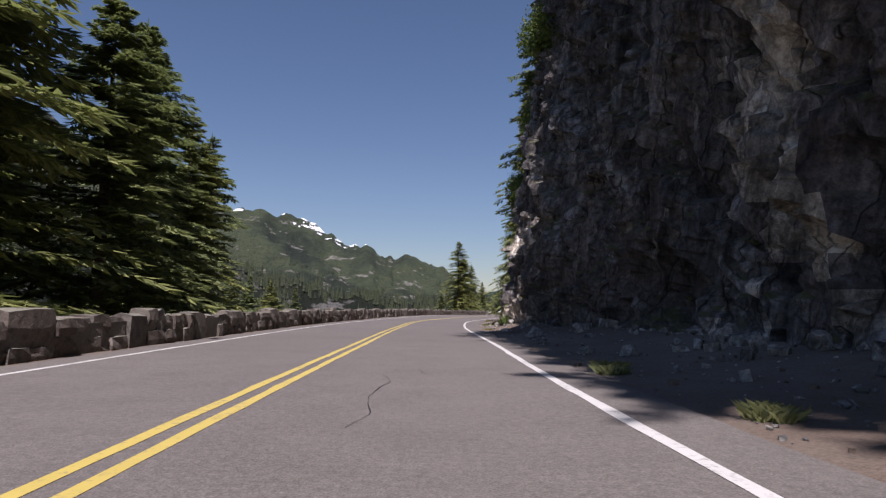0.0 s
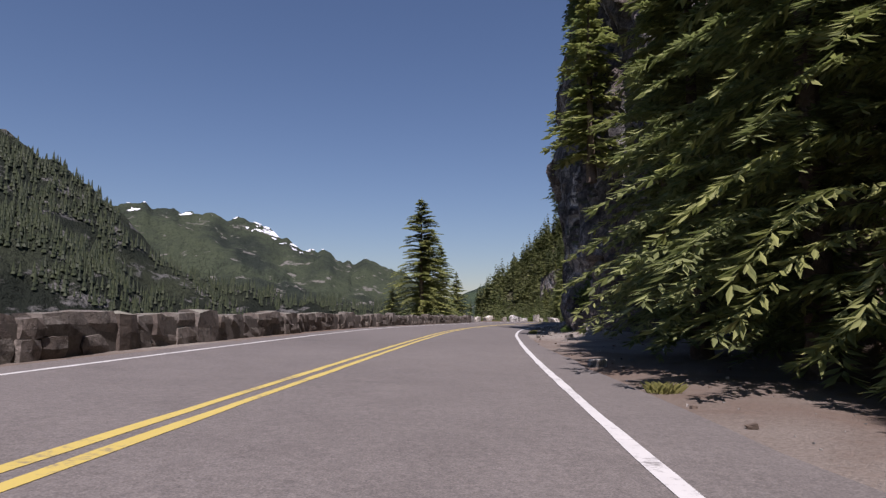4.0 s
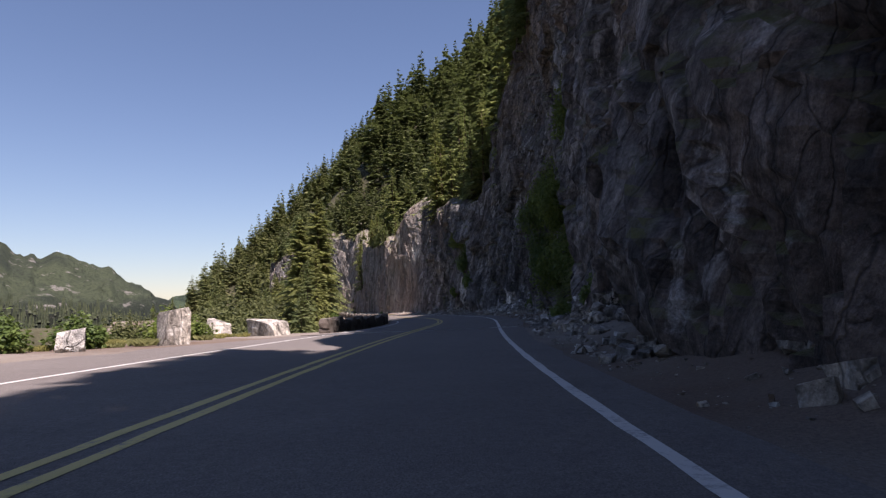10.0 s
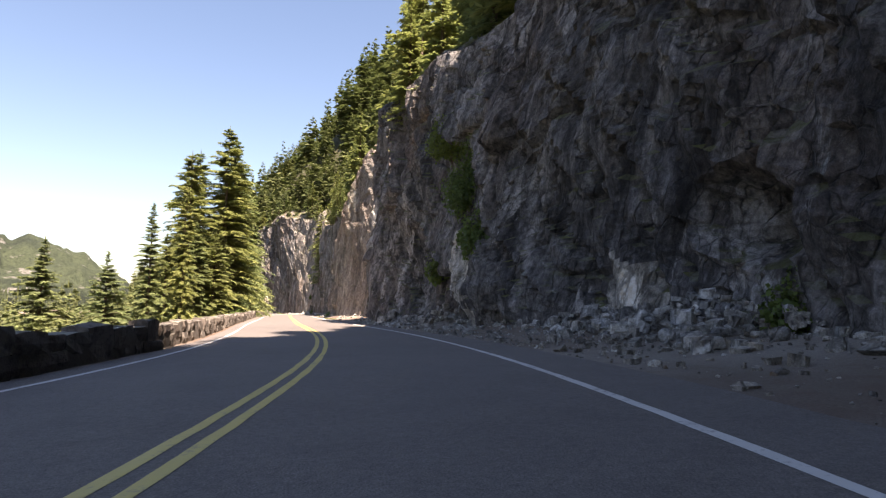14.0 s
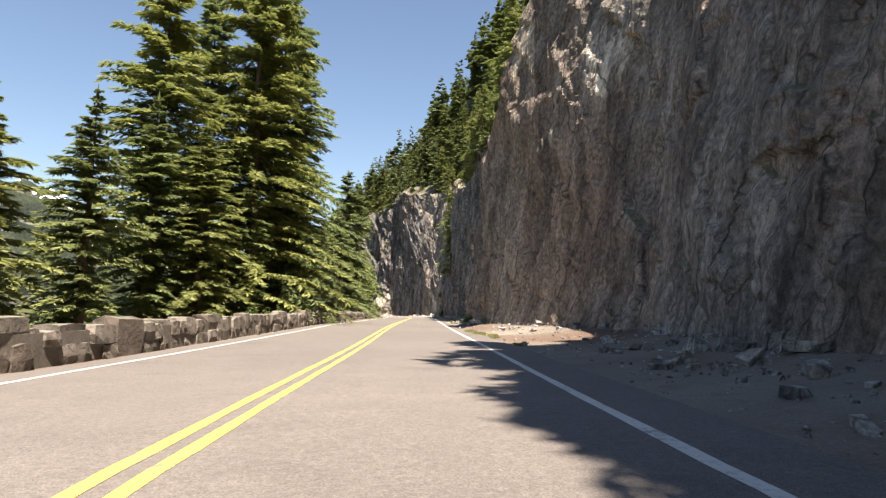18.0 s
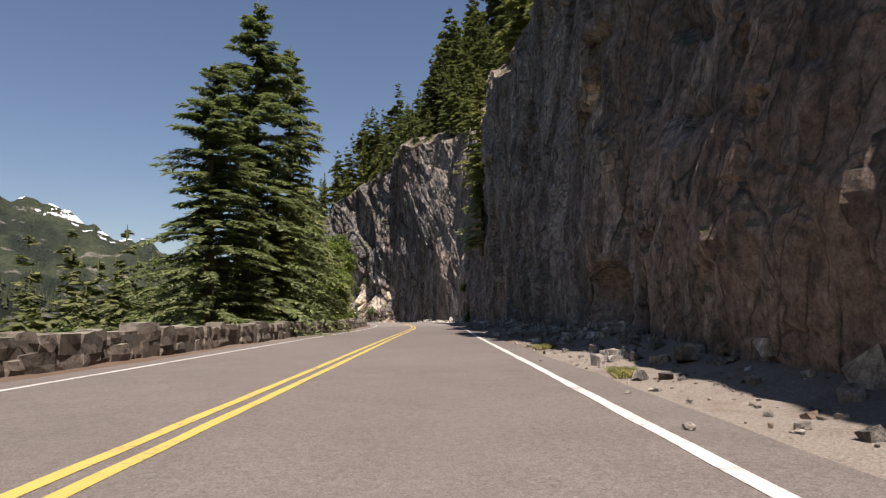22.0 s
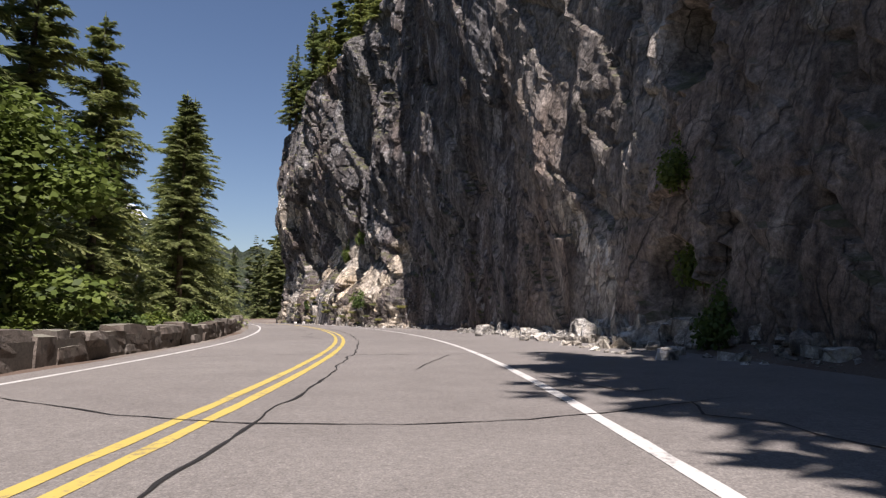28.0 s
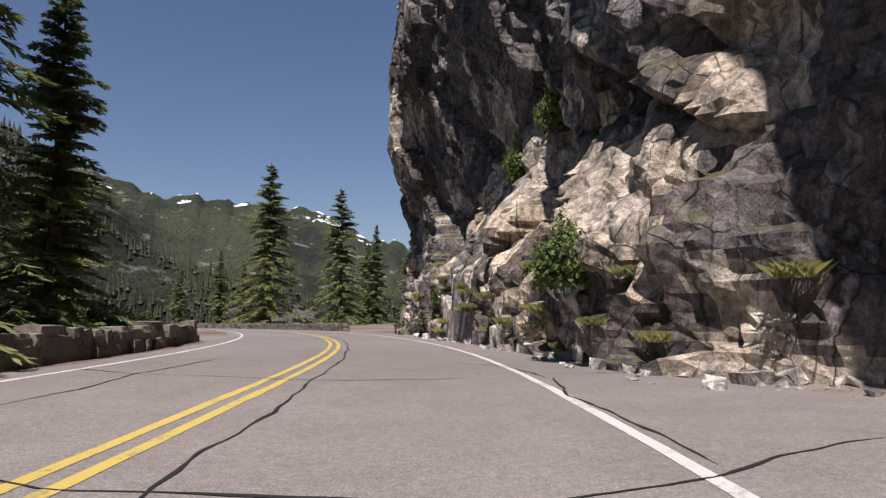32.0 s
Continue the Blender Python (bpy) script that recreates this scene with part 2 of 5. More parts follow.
def asphalt(name, low, high, tint):
    m = Nodes(name, 0.85, 0.35)
    big, mid, fine, grit = m.noise(0.12, 5), m.noise(1.3, 6, 0.65), m.noise(70, 2, 0.7), m.noise(16, 5, 0.75)
    base = m.ramp(m.math("ADD", m.math("MULTIPLY", big, 0.55), m.math("MULTIPLY", mid, 0.45)), [(0.32, low), (0.68, high)])
    chips = m.ramp(m.voronoi(55), [(0.05, tint), (0.6, (0.40, 0.40, 0.40))])
    c = m.mix(0.5, base, chips, "OVERLAY")
    c = m.mix(0.38, c, m.ramp(grit, [(0.3, 0.2), (0.7, 0.8)]), "OVERLAY")
    c = m.mix(m.ramp(m.noise(0.45, 6, 0.7), [(0.60, 0.0), (0.72, 0.35)]), c, tuple(x * 0.6 for x in low))
    m.color(m.mix(0.5, c, m.ramp(fine, [(0.3, 0.2), (0.7, 0.8)]), "OVERLAY"))
    m.bump(m.math("ADD", fine, m.voronoi(60)), 0.5, 0.008)
    return m.mat


ASPHALT = asphalt("asphalt", (0.120, 0.107, 0.098), (0.170, 0.153, 0.140), (0.64, 0.62, 0.60))
ASPHALT_OLD = asphalt("old_asphalt", (0.160, 0.148, 0.137), (0.235, 0.220, 0.204), (0.70, 0.68, 0.66))


def paint(name, colour, under):
    m = Nodes(name, 0.6, 0.4)
    wear = m.math("ADD", m.math("MULTIPLY", m.noise(14, 6, 0.7), 0.6), m.math("MULTIPLY", m.noise(1.2, 4), 0.4))
    fade = m.mix(m.noise(3, 5), colour, tuple(c * 0.78 for c in colour))
    m.color(m.mix(m.ramp(wear, [(0.53, 0.0), (0.63, 0.85)]), fade, under))
    m.bump(m.noise(90, 2), 0.3, 0.004)
    return m.mat


WHITE = paint("white_road_paint", (0.62, 0.61, 0.58), (0.2, 0.19, 0.18))
YELLOW = paint("yellow_road_paint", (0.56, 0.435, 0.11), (0.18, 0.15, 0.12))


def plain(name, colour, roughness=0.85, scale=8.0, spread=0.35, bump=0.3, dist=0.02):
    m = Nodes(name, roughness, 0.25)
    n = m.math("ADD", m.math("MULTIPLY", m.noise(scale, 5, 0.65), 0.6), m.math("MULTIPLY", m.noise(scale * 0.12, 4), 0.4))
    m.color(m.ramp(n, [(0.3, tuple(c * (1 - spread) for c in colour)), (0.7, tuple(min(1, c * (1 + spread)) for c in colour))]))
    m.bump(m.noise(scale * 3, 4), bump, dist)
    return m.mat


def dirt_material():
    m = Nodes("roadside_dirt", 0.95, 0.15)
    big, mid, fine = m.noise(0.07, 5), m.noise(1.6, 6, 0.65), m.noise(28, 4, 0.7)
    c = m.ramp(big, [(0.36, (0.135, 0.092, 0.068)), (0.48, (0.168, 0.138, 0.114)), (0.60, (0.238, 0.212, 0.182))])
    c = m.mix(m.ramp(mid, [(0.5, 0.0), (0.72, 0.45)]), c, (0.125, 0.08, 0.056))
    c = m.mix(0.55, c, m.ramp(fine, [(0.25, 0.18), (0.75, 0.82)]), "OVERLAY")
    m.color(c)
    m.bump(m.math("ADD", m.math("MULTIPLY", mid, 0.8), m.math("MULTIPLY", fine, 0.5)), 0.9, 0.06)
    return m.mat


def rock_material(name, dark, light, warm, moss=0.0, grain=0.75, pale=0.85):
    """Jointed rock: leaning plates of differing grey, rust, pale bruises, broken dark cracks and seep streaks."""
    m = Nodes(name, 0.85, 0.3)
    lean_v = m.t.nodes.new("ShaderNodeMapping")
    lean_v.vector_type = "POINT"
    lean_v.inputs["Rotation"].default_value = (-0.40, 0.0, 0.0)
    m.link(m.pos, lean_v.inputs["Vector"])

    def axes(sx, sy, sz):
        n = m.t.nodes.new("ShaderNodeVectorMath")
        n.operation = "MULTIPLY"
        n.inputs[1].default_value = (sx, sy, sz)
        m.link(lean_v.outputs[0], n.inputs[0])
        return n.outputs[0]

    wobble = m.t.nodes.new("ShaderNodeTexNoise")
    wobble.inputs["Scale"].default_value, wobble.inputs["Detail"].default_value = 0.8, 6
    m.link(m.pos, wobble.inputs["Vector"])
    bent = m.t.nodes.new("ShaderNodeVectorMath")
    bent.operation = "MULTIPLY_ADD"
    bent.inputs[1].default_value = (0.75, 0.75, 0.75)
    m.link(wobble.outputs["Color"], bent.inputs[0])
    m.link(axes(1.0, 1.0, 0.27), bent.inputs[2])
    big, mid = m.noise(0.11, 5, 0.6, axes(1, 1, 0.5)), m.noise(0.55, 6, 0.66, axes(1, 1, 0.30), 0.5)
    fine, grit = m.noise(5.0, 8, 0.72), m.noise(26, 4, 0.7)
    plate = m.voronoi(0.62, "F1", bent.outputs[0], "Color")
    chip = m.voronoi(2.1, "F1", bent.outputs[0], "Color")
    c = m.ramp(mid, [(0.36, dark), (0.52, tuple(0.5 * (a + b) for a, b in zip(dark, light))), (0.68, light)])
    c = m.mix(m.ramp(big, [(0.44, 0.0), (0.60, 0.65)]), c, warm)
    c = m.mix(0.55, c, m.ramp(plate, [(0.1, 0.30), (0.9, 0.70)]), "OVERLAY")
    c = m.mix(0.35, c, m.ramp(chip, [(0.1, 0.28), (0.9, 0.72)]), "OVERLAY")
    seep = m.noise(0.9, 3, 0.55, m.scaled(1.2, 1.2, 0.07), 0.3)
    c = m.mix(m.ramp(seep, [(0.55, 0.0), (0.66, 0.6)]), c, tuple(x * 0.55 for x in dark))
    grainy = m.noise(2.0, 6, 0.68, axes(1, 1, 0.11), 0.4)
    c = m.mix(grain, c, m.ramp(grainy, [(0.34, 0.08), (0.66, 0.92)]), "OVERLAY")
    bruise = m.noise(0.7, 6, 0.66, axes(1, 1, 0.28), 0.9)
    c = m.mix(m.ramp(bruise, [(0.585, 0.0), (0.635 + 0.2 * (0.85 - pale), pale)]), c, tuple(min(1, x * 1.5) for x in light))
    c = m.mix(0.8, c, m.ramp(fine, [(0.32, 0.10), (0.68, 0.90)]), "OVERLAY")
    c = m.mix(0.45, c, m.ramp(grit, [(0.3, 0.2), (0.7, 0.8)]), "OVERLAY")
    broken = m.ramp(m.noise(0.6, 4, 0.6), [(0.44, 0.0), (0.56, 1.0)])
    crack = m.ramp(m.voronoi(0.62, "DISTANCE_TO_EDGE", bent.outputs[0]), [(0.0, 0.9), (0.022, 0.0)])
    crack_b = m.ramp(m.voronoi(2.1, "DISTANCE_TO_EDGE", bent.outputs[0]), [(0.0, 0.6), (0.045, 0.0)])
    cut = m.math("MAXIMUM", m.math("MULTIPLY", crack, broken), m.math("MULTIPLY", crack_b, m.math("SUBTRACT", 1.0, broken)))
    c = m.mix(cut, c, tuple(x * 0.4 for x in dark))
    if moss:
        flat = m.ramp(m.normal_z(), [(0.40, 0.0), (0.70, moss)])
        c = m.mix(m.math("MULTIPLY", flat, m.ramp(m.noise(1.2, 5), [(0.42, 0.0), (0.6, 1.0)])), c, (0.10, 0.105, 0.035))
    m.color(c)
    h = m.math("ADD", m.math("MULTIPLY", mid, 0.8), m.math("MULTIPLY", fine, 0.35))
    h = m.math("ADD", h, m.math("MULTIPLY", plate, 0.30))
    h = m.math("ADD", h, m.math("MULTIPLY", chip, 0.14))
    h = m.math("SUBTRACT", h, m.math("MULTIPLY", cut, 0.25))
    h = m.math("ADD", h, m.math("MULTIPLY", grainy, 0.6 * grain))
    m.bump(h, 1.0, 0.32)
    return m.mat


DIRT = dirt_material()
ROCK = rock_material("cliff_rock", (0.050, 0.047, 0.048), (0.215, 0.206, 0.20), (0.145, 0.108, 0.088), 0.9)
ROCK_WARM = rock_material("warm_cliff_rock", (0.115, 0.099, 0.087), (0.35, 0.318, 0.282), (0.26, 0.185, 0.14), 0.7, 0.34, 0.4)
CHIP = rock_material("broken_rock", (0.18, 0.176, 0.17), (0.43, 0.42, 0.395), (0.33, 0.28, 0.22))
RUBBLE = rock_material("pale_rubble", (0.30, 0.285, 0.26), (0.60, 0.58, 0.53), (0.45, 0.40, 0.32))
BOULDER = rock_material("boulder_rock", (0.25, 0.24, 0.225), (0.46, 0.445, 0.41), (0.38, 0.34, 0.28))


def stone_material():
    m = Nodes("wall_stone", 0.88, 0.25)
    r = m.random()
    c = m.ramp(r, [(0.0, (0.095, 0.076, 0.062)), (0.35, (0.135, 0.112, 0.094)), (0.65, (0.185, 0.160, 0.138)), (1.0, (0.115, 0.100, 0.086))])
    c = m.mix(m.ramp(m.noise(2.4, 5), [(0.54, 0.0), (0.72, 0.5)]), c, (0.21, 0.205, 0.178))
    c = m.mix(m.ramp(m.noise(5.5, 5), [(0.5, 0.0), (0.66, 0.75)]), c, (0.055, 0.048, 0.042))
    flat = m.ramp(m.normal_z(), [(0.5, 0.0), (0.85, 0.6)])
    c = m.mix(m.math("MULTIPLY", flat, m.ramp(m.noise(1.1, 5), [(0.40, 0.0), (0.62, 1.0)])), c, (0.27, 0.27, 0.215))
    c = m.mix(0.5, c, m.ramp(m.noise(34, 4, 0.7), [(0.25, 0.22), (0.75, 0.78)]), "OVERLAY")
    m.color(c)
    m.bump(m.math("ADD", m.noise(7, 6, 0.65), m.math("MULTIPLY", m.noise(40, 3), 0.3)), 0.9, 0.05)
    return m.mat


STONE = stone_material()
MORTAR = plain("wall_mortar", (0.13, 0.115, 0.10), 0.95, 18, 0.4)
BARK = plain("conifer_bark", (0.14, 0.105, 0.08), 0.9, 9, 0.5, 0.8, 0.04)
CRACK = plain("crack_sealant", (0.022, 0.021, 0.020), 0.7, 20, 0.4)


def leaf_material(name, dark, light, through=0.3):
    m = Nodes(name, 0.55, 0.25)
    f = m.math("ADD", m.math("MULTIPLY", m.island(), 0.4), m.math("MULTIPLY", m.noise(0.9, 3), 0.6))
    c = m.ramp(f, [(0.25, dark), (0.75, light)])
    tree = m.ramp(m.random(), [(0.0, (0.36, 0.42, 0.48)), (0.5, 0.5), (1.0, (0.60, 0.55, 0.40))])
    c = m.mix(0.7, c, tree, "OVERLAY")
    m.color(c)
    tr = m.t.nodes.new("ShaderNodeBsdfTranslucent")
    mix = m.t.nodes.new("ShaderNodeMixShader")
    mix.inputs[0].default_value = through
    m.link(m.mix(0.4, c, (0.19, 0.26, 0.06)), tr.inputs[0])
    m.link(m.bsdf.outputs[0], mix.inputs[1])
    m.link(tr.outputs[0], mix.inputs[2])
    m.link(mix.outputs[0], m.t.nodes["Material Output"].inputs[0])
    return m.mat


NEEDLE = leaf_material("conifer_needles", (0.100, 0.120, 0.050), (0.345, 0.375, 0.158), 0.42)
NEEDLE_FAR = leaf_material("far_conifer_needles", (0.066, 0.079, 0.036), (0.185, 0.200, 0.082), 0.25)
LEAF = leaf_material("broad_leaves", (0.055, 0.088, 0.022), (0.15, 0.20, 0.05), 0.35)
GRASS = leaf_material("grass_blades", (0.15, 0.16, 0.055), (0.36, 0.35, 0.15), 0.3)
RIDGE_NEEDLE = leaf_material("ridge_conifers", (0.026, 0.036, 0.022), (0.066, 0.080, 0.044), 0.08)


def slope_material(name, forest, meadow, rock, snowy, bare=0.60):
    """A far mountainside: forest, meadow, bare rock, and snow near the crest."""
    m = Nodes(name, 0.95, 0.1)
    trees = m.noise(0.16, 4, 0.7, m.scaled(1, 1, 0.5))
    c = m.mix(m.ramp(m.noise(0.006, 6, 0.6), [(0.40, 0.0), (0.58, 1.0)]), forest, meadow)
    c = m.mix(m.ramp(trees, [(0.48, 0.0), (0.64, 0.6)]), c, tuple(x * 0.6 for x in forest))
    zs = m.t.nodes.new("ShaderNodeSeparateXYZ")
    m.link(m.pos, zs.inputs[0])
    treeline = m.math("ADD", m.math("DIVIDE", zs.outputs[2], 200.0), m.math("MULTIPLY", m.noise(0.006, 5, 0.6), 0.9))
    c = m.mix(m.ramp(treeline, [(0.60, 0.9), (0.78, 0.0)]), c, tuple(x * 0.75 for x in forest))
    outcrop = m.noise(0.018, 8, 0.68, m.scaled(1, 1, 2.2))
    c = m.mix(m.ramp(outcrop, [(bare, 0.0), (bare + 0.06, 0.9)]), c, rock)
    if snowy:
        up = m.math("DIVIDE", m.math("SUBTRACT", zs.outputs[2], snowy[0]), snowy[1])
        f = m.math("ADD", m.math("MULTIPLY", up, 0.55), m.math("MULTIPLY", m.noise(0.02, 5, 0.6), 0.6))
        c = m.mix(m.ramp(f, [(0.56, 0.0), (0.60, 1.0)]), c, (0.85, 0.86, 0.88))
    m.color(c)
    m.bump(m.math("ADD", trees, outcrop), 1.0, 14.0)
    return m.mat


FOREST_FLOOR = plain("forest_floor", (0.065, 0.062, 0.036), 0.95, 2.0, 0.5, 0.8, 0.1)

# ---------------------------------------------------------------- mesh helpers


def mesh(name, verts, faces, mat, smooth=False):
    me = bpy.data.meshes.new(name)
    me.from_pydata(np.asarray(verts).tolist(), [], faces.tolist() if isinstance(faces, np.ndarray) else faces)
    me.materials.append(mat)
    if smooth:
        me.shade_smooth()
    return me


def grid_faces(n, m):
    i = (np.arange(n - 1)[:, None] * m + np.arange(m - 1)[None, :]).ravel()
    return np.stack([i, i + m, i + m + 1, i + 1], 1)


def sheet(name, v, mat, parent=None, smooth=True, flip=False):
    n, m = v.shape[:2]
    f = grid_faces(n, m)
    ob = new(name, mesh(name, v.reshape(-1, 3), f[:, ::-1] if flip else f, mat, smooth))
    ob.parent = parent
    return ob


def part(name, data, parent, m=None, label=""):
    ob = new(name, data)
    ob.parent = parent
    if m is not None:
        ob.matrix_basis = m
    if label:
        ob["label"] = label
    return ob


def thing(name, m, label, category, group="", kind=""):
    ob = new(name)
    ob.empty_display_size = 0.2
    ob.matrix_basis = m
    return tagged(ob, label, category, group, kind)


def joined(meshes):
    """Vertex and face arrays of (verts, faces) pieces laid together."""
    vs, fs, k = [], [], 0
    for v, f in meshes:
        vs.append(v)
        fs.append(f + k)
        k += len(v)
    return np.concatenate(vs), np.concatenate(fs)


def spot(s, l, z=0.0, spin=0.0, size=1.0):
    p = place(s, l, z)
    m = pose(*[float(a) for a in p], 0, 0, math.degrees(turn(s)) + spin)
    return m @ Matrix.Diagonal((size, size, size, 1)) if not isinstance(size, tuple) else m @ Matrix.Diagonal((*size, 1))

# ---------------------------------------------------------------- ground


def drop(l, edge):
    """How far the ground lies below the road, left of the wall."""
    d = np.clip(edge - l, 0, None)
    return -0.10 * np.clip(d, 0, 1.5) - 0.75 * np.clip(d - 1.5, 0, 90)


verge_left = keyed([(-60, -5.6), (108, -5.6), (118, -12), (136, -14), (150, -12.5), (162, -13), (168, -13), (174, -5.6), (395, -5.6), (405, -8), (420, -9), (432, -6), (480, -6)])


paved_right = keyed([(-60, 4.2), (150, 4.2), (168, 4.9), (190, 4.9), (210, 4.3), (327, 4.2), (332, 6.0), (345, 8.0), (365, 8.6), (385, 6.2), (480, 5.2)])
paved_left = keyed([(-60, -4.15), (112, -4.15), (118, -6.5), (150, -6.5), (163, -4.15), (480, -4.15)])


def ground_z(s, l):
    """Height of the verge above the road's plane."""
    right = np.clip(l - paved_right(s) - 0.1, 0, None)
    reach = np.clip(foot(s) - paved_right(s), 0.6, None)
    heap = 0.5 * np.clip(right / reach, 0, 0.9) ** 3 + 0.04 * np.clip(right, 0, 1)
    rough = 0.05 * fbm(s * 0.6, l * 0.6, 0.0, 3, 5) * np.clip(right + np.clip(-4.3 - l, 0, None), 0, 1)
    return drop(l, verge_left(s)) + heap + rough


ss = np.arange(-60, 480, 1.0)
ll = np.concatenate([[-17, -15], np.arange(-13.5, -4.0, 0.75), [-3.9, 0.0, 3.9], np.arange(4.3, 13.0, 0.5), [14, 16, 20, 28]])
S2, L2 = np.meshgrid(ss, ll, indexing="ij")
Z2 = ground_z(S2, L2) - np.where((L2 > -3.95) & (L2 < 3.95), 0.05, 0.03)
verge = sheet("ground_verge", place(S2, L2, Z2), DIRT, flip=True)
tagged(verge, "dusty brown roadside dirt with gravel and needles", "verge", kind="structure")

hill_foot = keyed([(380, 96), (400, 98), (420, 90), (450, 82), (520, 64), (600, 74), (700, 112), (800, 165), (1000, 310), (1400, 620)])


hump = keyed([(150, 0), (165, 8), (195, 9), (204, 19), (226, 20), (236, 13), (262, 13), (285, 8), (310, 0), (345, 0), (380, 8), (405, 8), (425, 4)])


def terrain(x, y):
    s, l = road_coords(x, y)
    top = foot(s) + rise(s) * lean(s) + 11
    up = rise(s) + 6.5 + 1.08 * np.clip(l - top, 0, None)
    up = up + hump(s) * np.clip((l - top) / 12, 0, 1)
    up = np.where(l > top, np.minimum(up, 170 + 0.05 * l), -1.6)
    up = np.where(l < -7, -1.6 + drop(l, -7), up)
    far = np.where(x > hill_foot(y), np.minimum(0.98 * (x - hill_foot(y)), 150), -2 - 0.5 * np.clip(hill_foot(y) - x, 0, 200))
    w = np.clip((y - 395) / 40, 0, 1) * np.clip((np.abs(l) - 12) / 10, 0, 1)
    z = up * (1 - w) + far * w
    z = np.maximum(z, -95)
    wild = np.clip((np.abs(l) - 20) / 40, 0, 1)
    return z + wild * 6 * fbm(x / 60, y / 60, 0.0, 4, 11)


ring = np.concatenate([np.arange(-400, 620, 8.0), [700, 820, 1000, 1300, 1800, 2600, 4400]])
ring_x = np.concatenate([[-4400, -2600, -1800, -1300, -1000, -800, -650, -540, -450, -380, -320, -270, -230, -200], np.arange(-180, 380, 8.0), [420, 520, 700, 1000, 1500, 2500, 4400]])
ring = np.concatenate([[-4400, -2500, -1500, -900, -600], ring])
GX, GY = np.meshgrid(ring_x, ring, indexing="ij")
ground = sheet("ground", np.stack([GX, GY, terrain(GX, GY)], -1), FOREST_FLOOR, flip=True)
tagged(ground, "brown forest floor sloping down into the valley", "ground", kind="structure")

# ---------------------------------------------------------------- road
SEAM = 327.0
DRAIN = (158.62, 159.36)      # the slot across the road for the drain grate


def road_piece(name, s0, s1, mat, label):
    s = np.linspace(s0, s1, int(s1 - s0) + 1)
    u = np.linspace(0, 1, 15)
    wob = 0.06 * fbm(s * 0.9, 0.0, 0.0, 3, 21)
    lo, hi = paved_left(s) + wob, paved_right(s) - wob
    l = lo[:, None] + (hi - lo)[:, None] * u
    z = np.zeros(l.shape)
    v = place(s[:, None], l, z)
    skirt = lambda e: place(s[:, None], l[:, e:e + 1] + (-0.03 if e == 0 else 0.03), -0.12)
    v = np.concatenate([skirt(0), v, skirt(14)], 1)
    ob = sheet(name, v, mat, flip=True)
    for p in ob.data.polygons:
        p.use_smooth = False
    return tagged(ob, label, "road", kind="structure")


road = road_piece("road", -60, DRAIN[0], ASPHALT, "grey brown asphalt two lane mountain road")
road_middle = road_piece("road_middle", DRAIN[1], SEAM, ASPHALT, "grey brown asphalt two lane mountain road")
road_old = road_piece("road_old", SEAM, 479, ASPHALT_OLD, "pale worn asphalt road with black cracks")


def stripe(name, s0, s1, l0, width, mat, parent, z=0.004, label="", wob=0.012):
    s = np.linspace(s0, s1, int((s1 - s0) * 2) + 1)
    l0 = l0(s) if callable(l0) else l0
    a = l0 - width / 2 + wob * vnoise(s * 1.7, 0.0, 0.0, 3)
    b = l0 + width / 2 + wob * vnoise(s * 1.9, 5.0, 0.0, 4)
    v = place(np.stack([s, s], 1), np.stack([a, b], 1), z)
    ob = sheet(name, v, mat, parent, flip=True)
    if label:
        ob["label"] = label
    return ob


wander = eased([(-60, -.05), (4, -.05), (17, .1), (31, .03), (37, -.15), (43, -.46), (50, -.46), (62, -.12), (76, .1), (97, -.02), (124, -.1), (150, .0), (172, .03), (184, -.18), (205, .0), (240, .02), (253, -.14), (263, -.12), (275, -.13), (298, .04), (315, .0), (328, -.14),
                (342, -.17), (360, -.04), (370, -.12), (380, -.36), (395, -.1), (480, 0)])
edge_right = eased([(-60, 3.47), (8, 3.47), (17, 3.7), (24, 3.62), (33, 3.4), (42, 3.26), (50, 3.02), (60, 3.3), (76, 3.68), (84, 3.66), (97, 3.54), (123, 3.6), (140, 3.5), (172, 3.6), (184, 3.66), (196, 3.52), (240, 3.44), (252, 3.40), (263, 3.52), (275, 3.57), (290, 3.66), (303, 3.68),
                    (318, 3.6), (327, 3.24), (345, 3.3), (376, 3.34), (480, 3.3)])
for s0, s1, owner in ((-60, DRAIN[0], road), (DRAIN[1], SEAM, road_middle), (SEAM, 479, road_old)):
    stripe("yellow_line", s0, s1, lambda s: wander(s) - 0.075, 0.115, YELLOW, owner, label="solid yellow centre line")
    stripe("yellow_line", s0, s1, lambda s: wander(s) + 0.175, 0.115, YELLOW, owner, label="solid yellow centre line")
    stripe("edge_line", s0, s1, lambda s: edge_right(s) - 0.02, 0.125, WHITE, owner, label="solid white edge line")
    stripe("edge_line", s0, s1, -3.5, 0.11, WHITE, owner, label="solid white edge line")


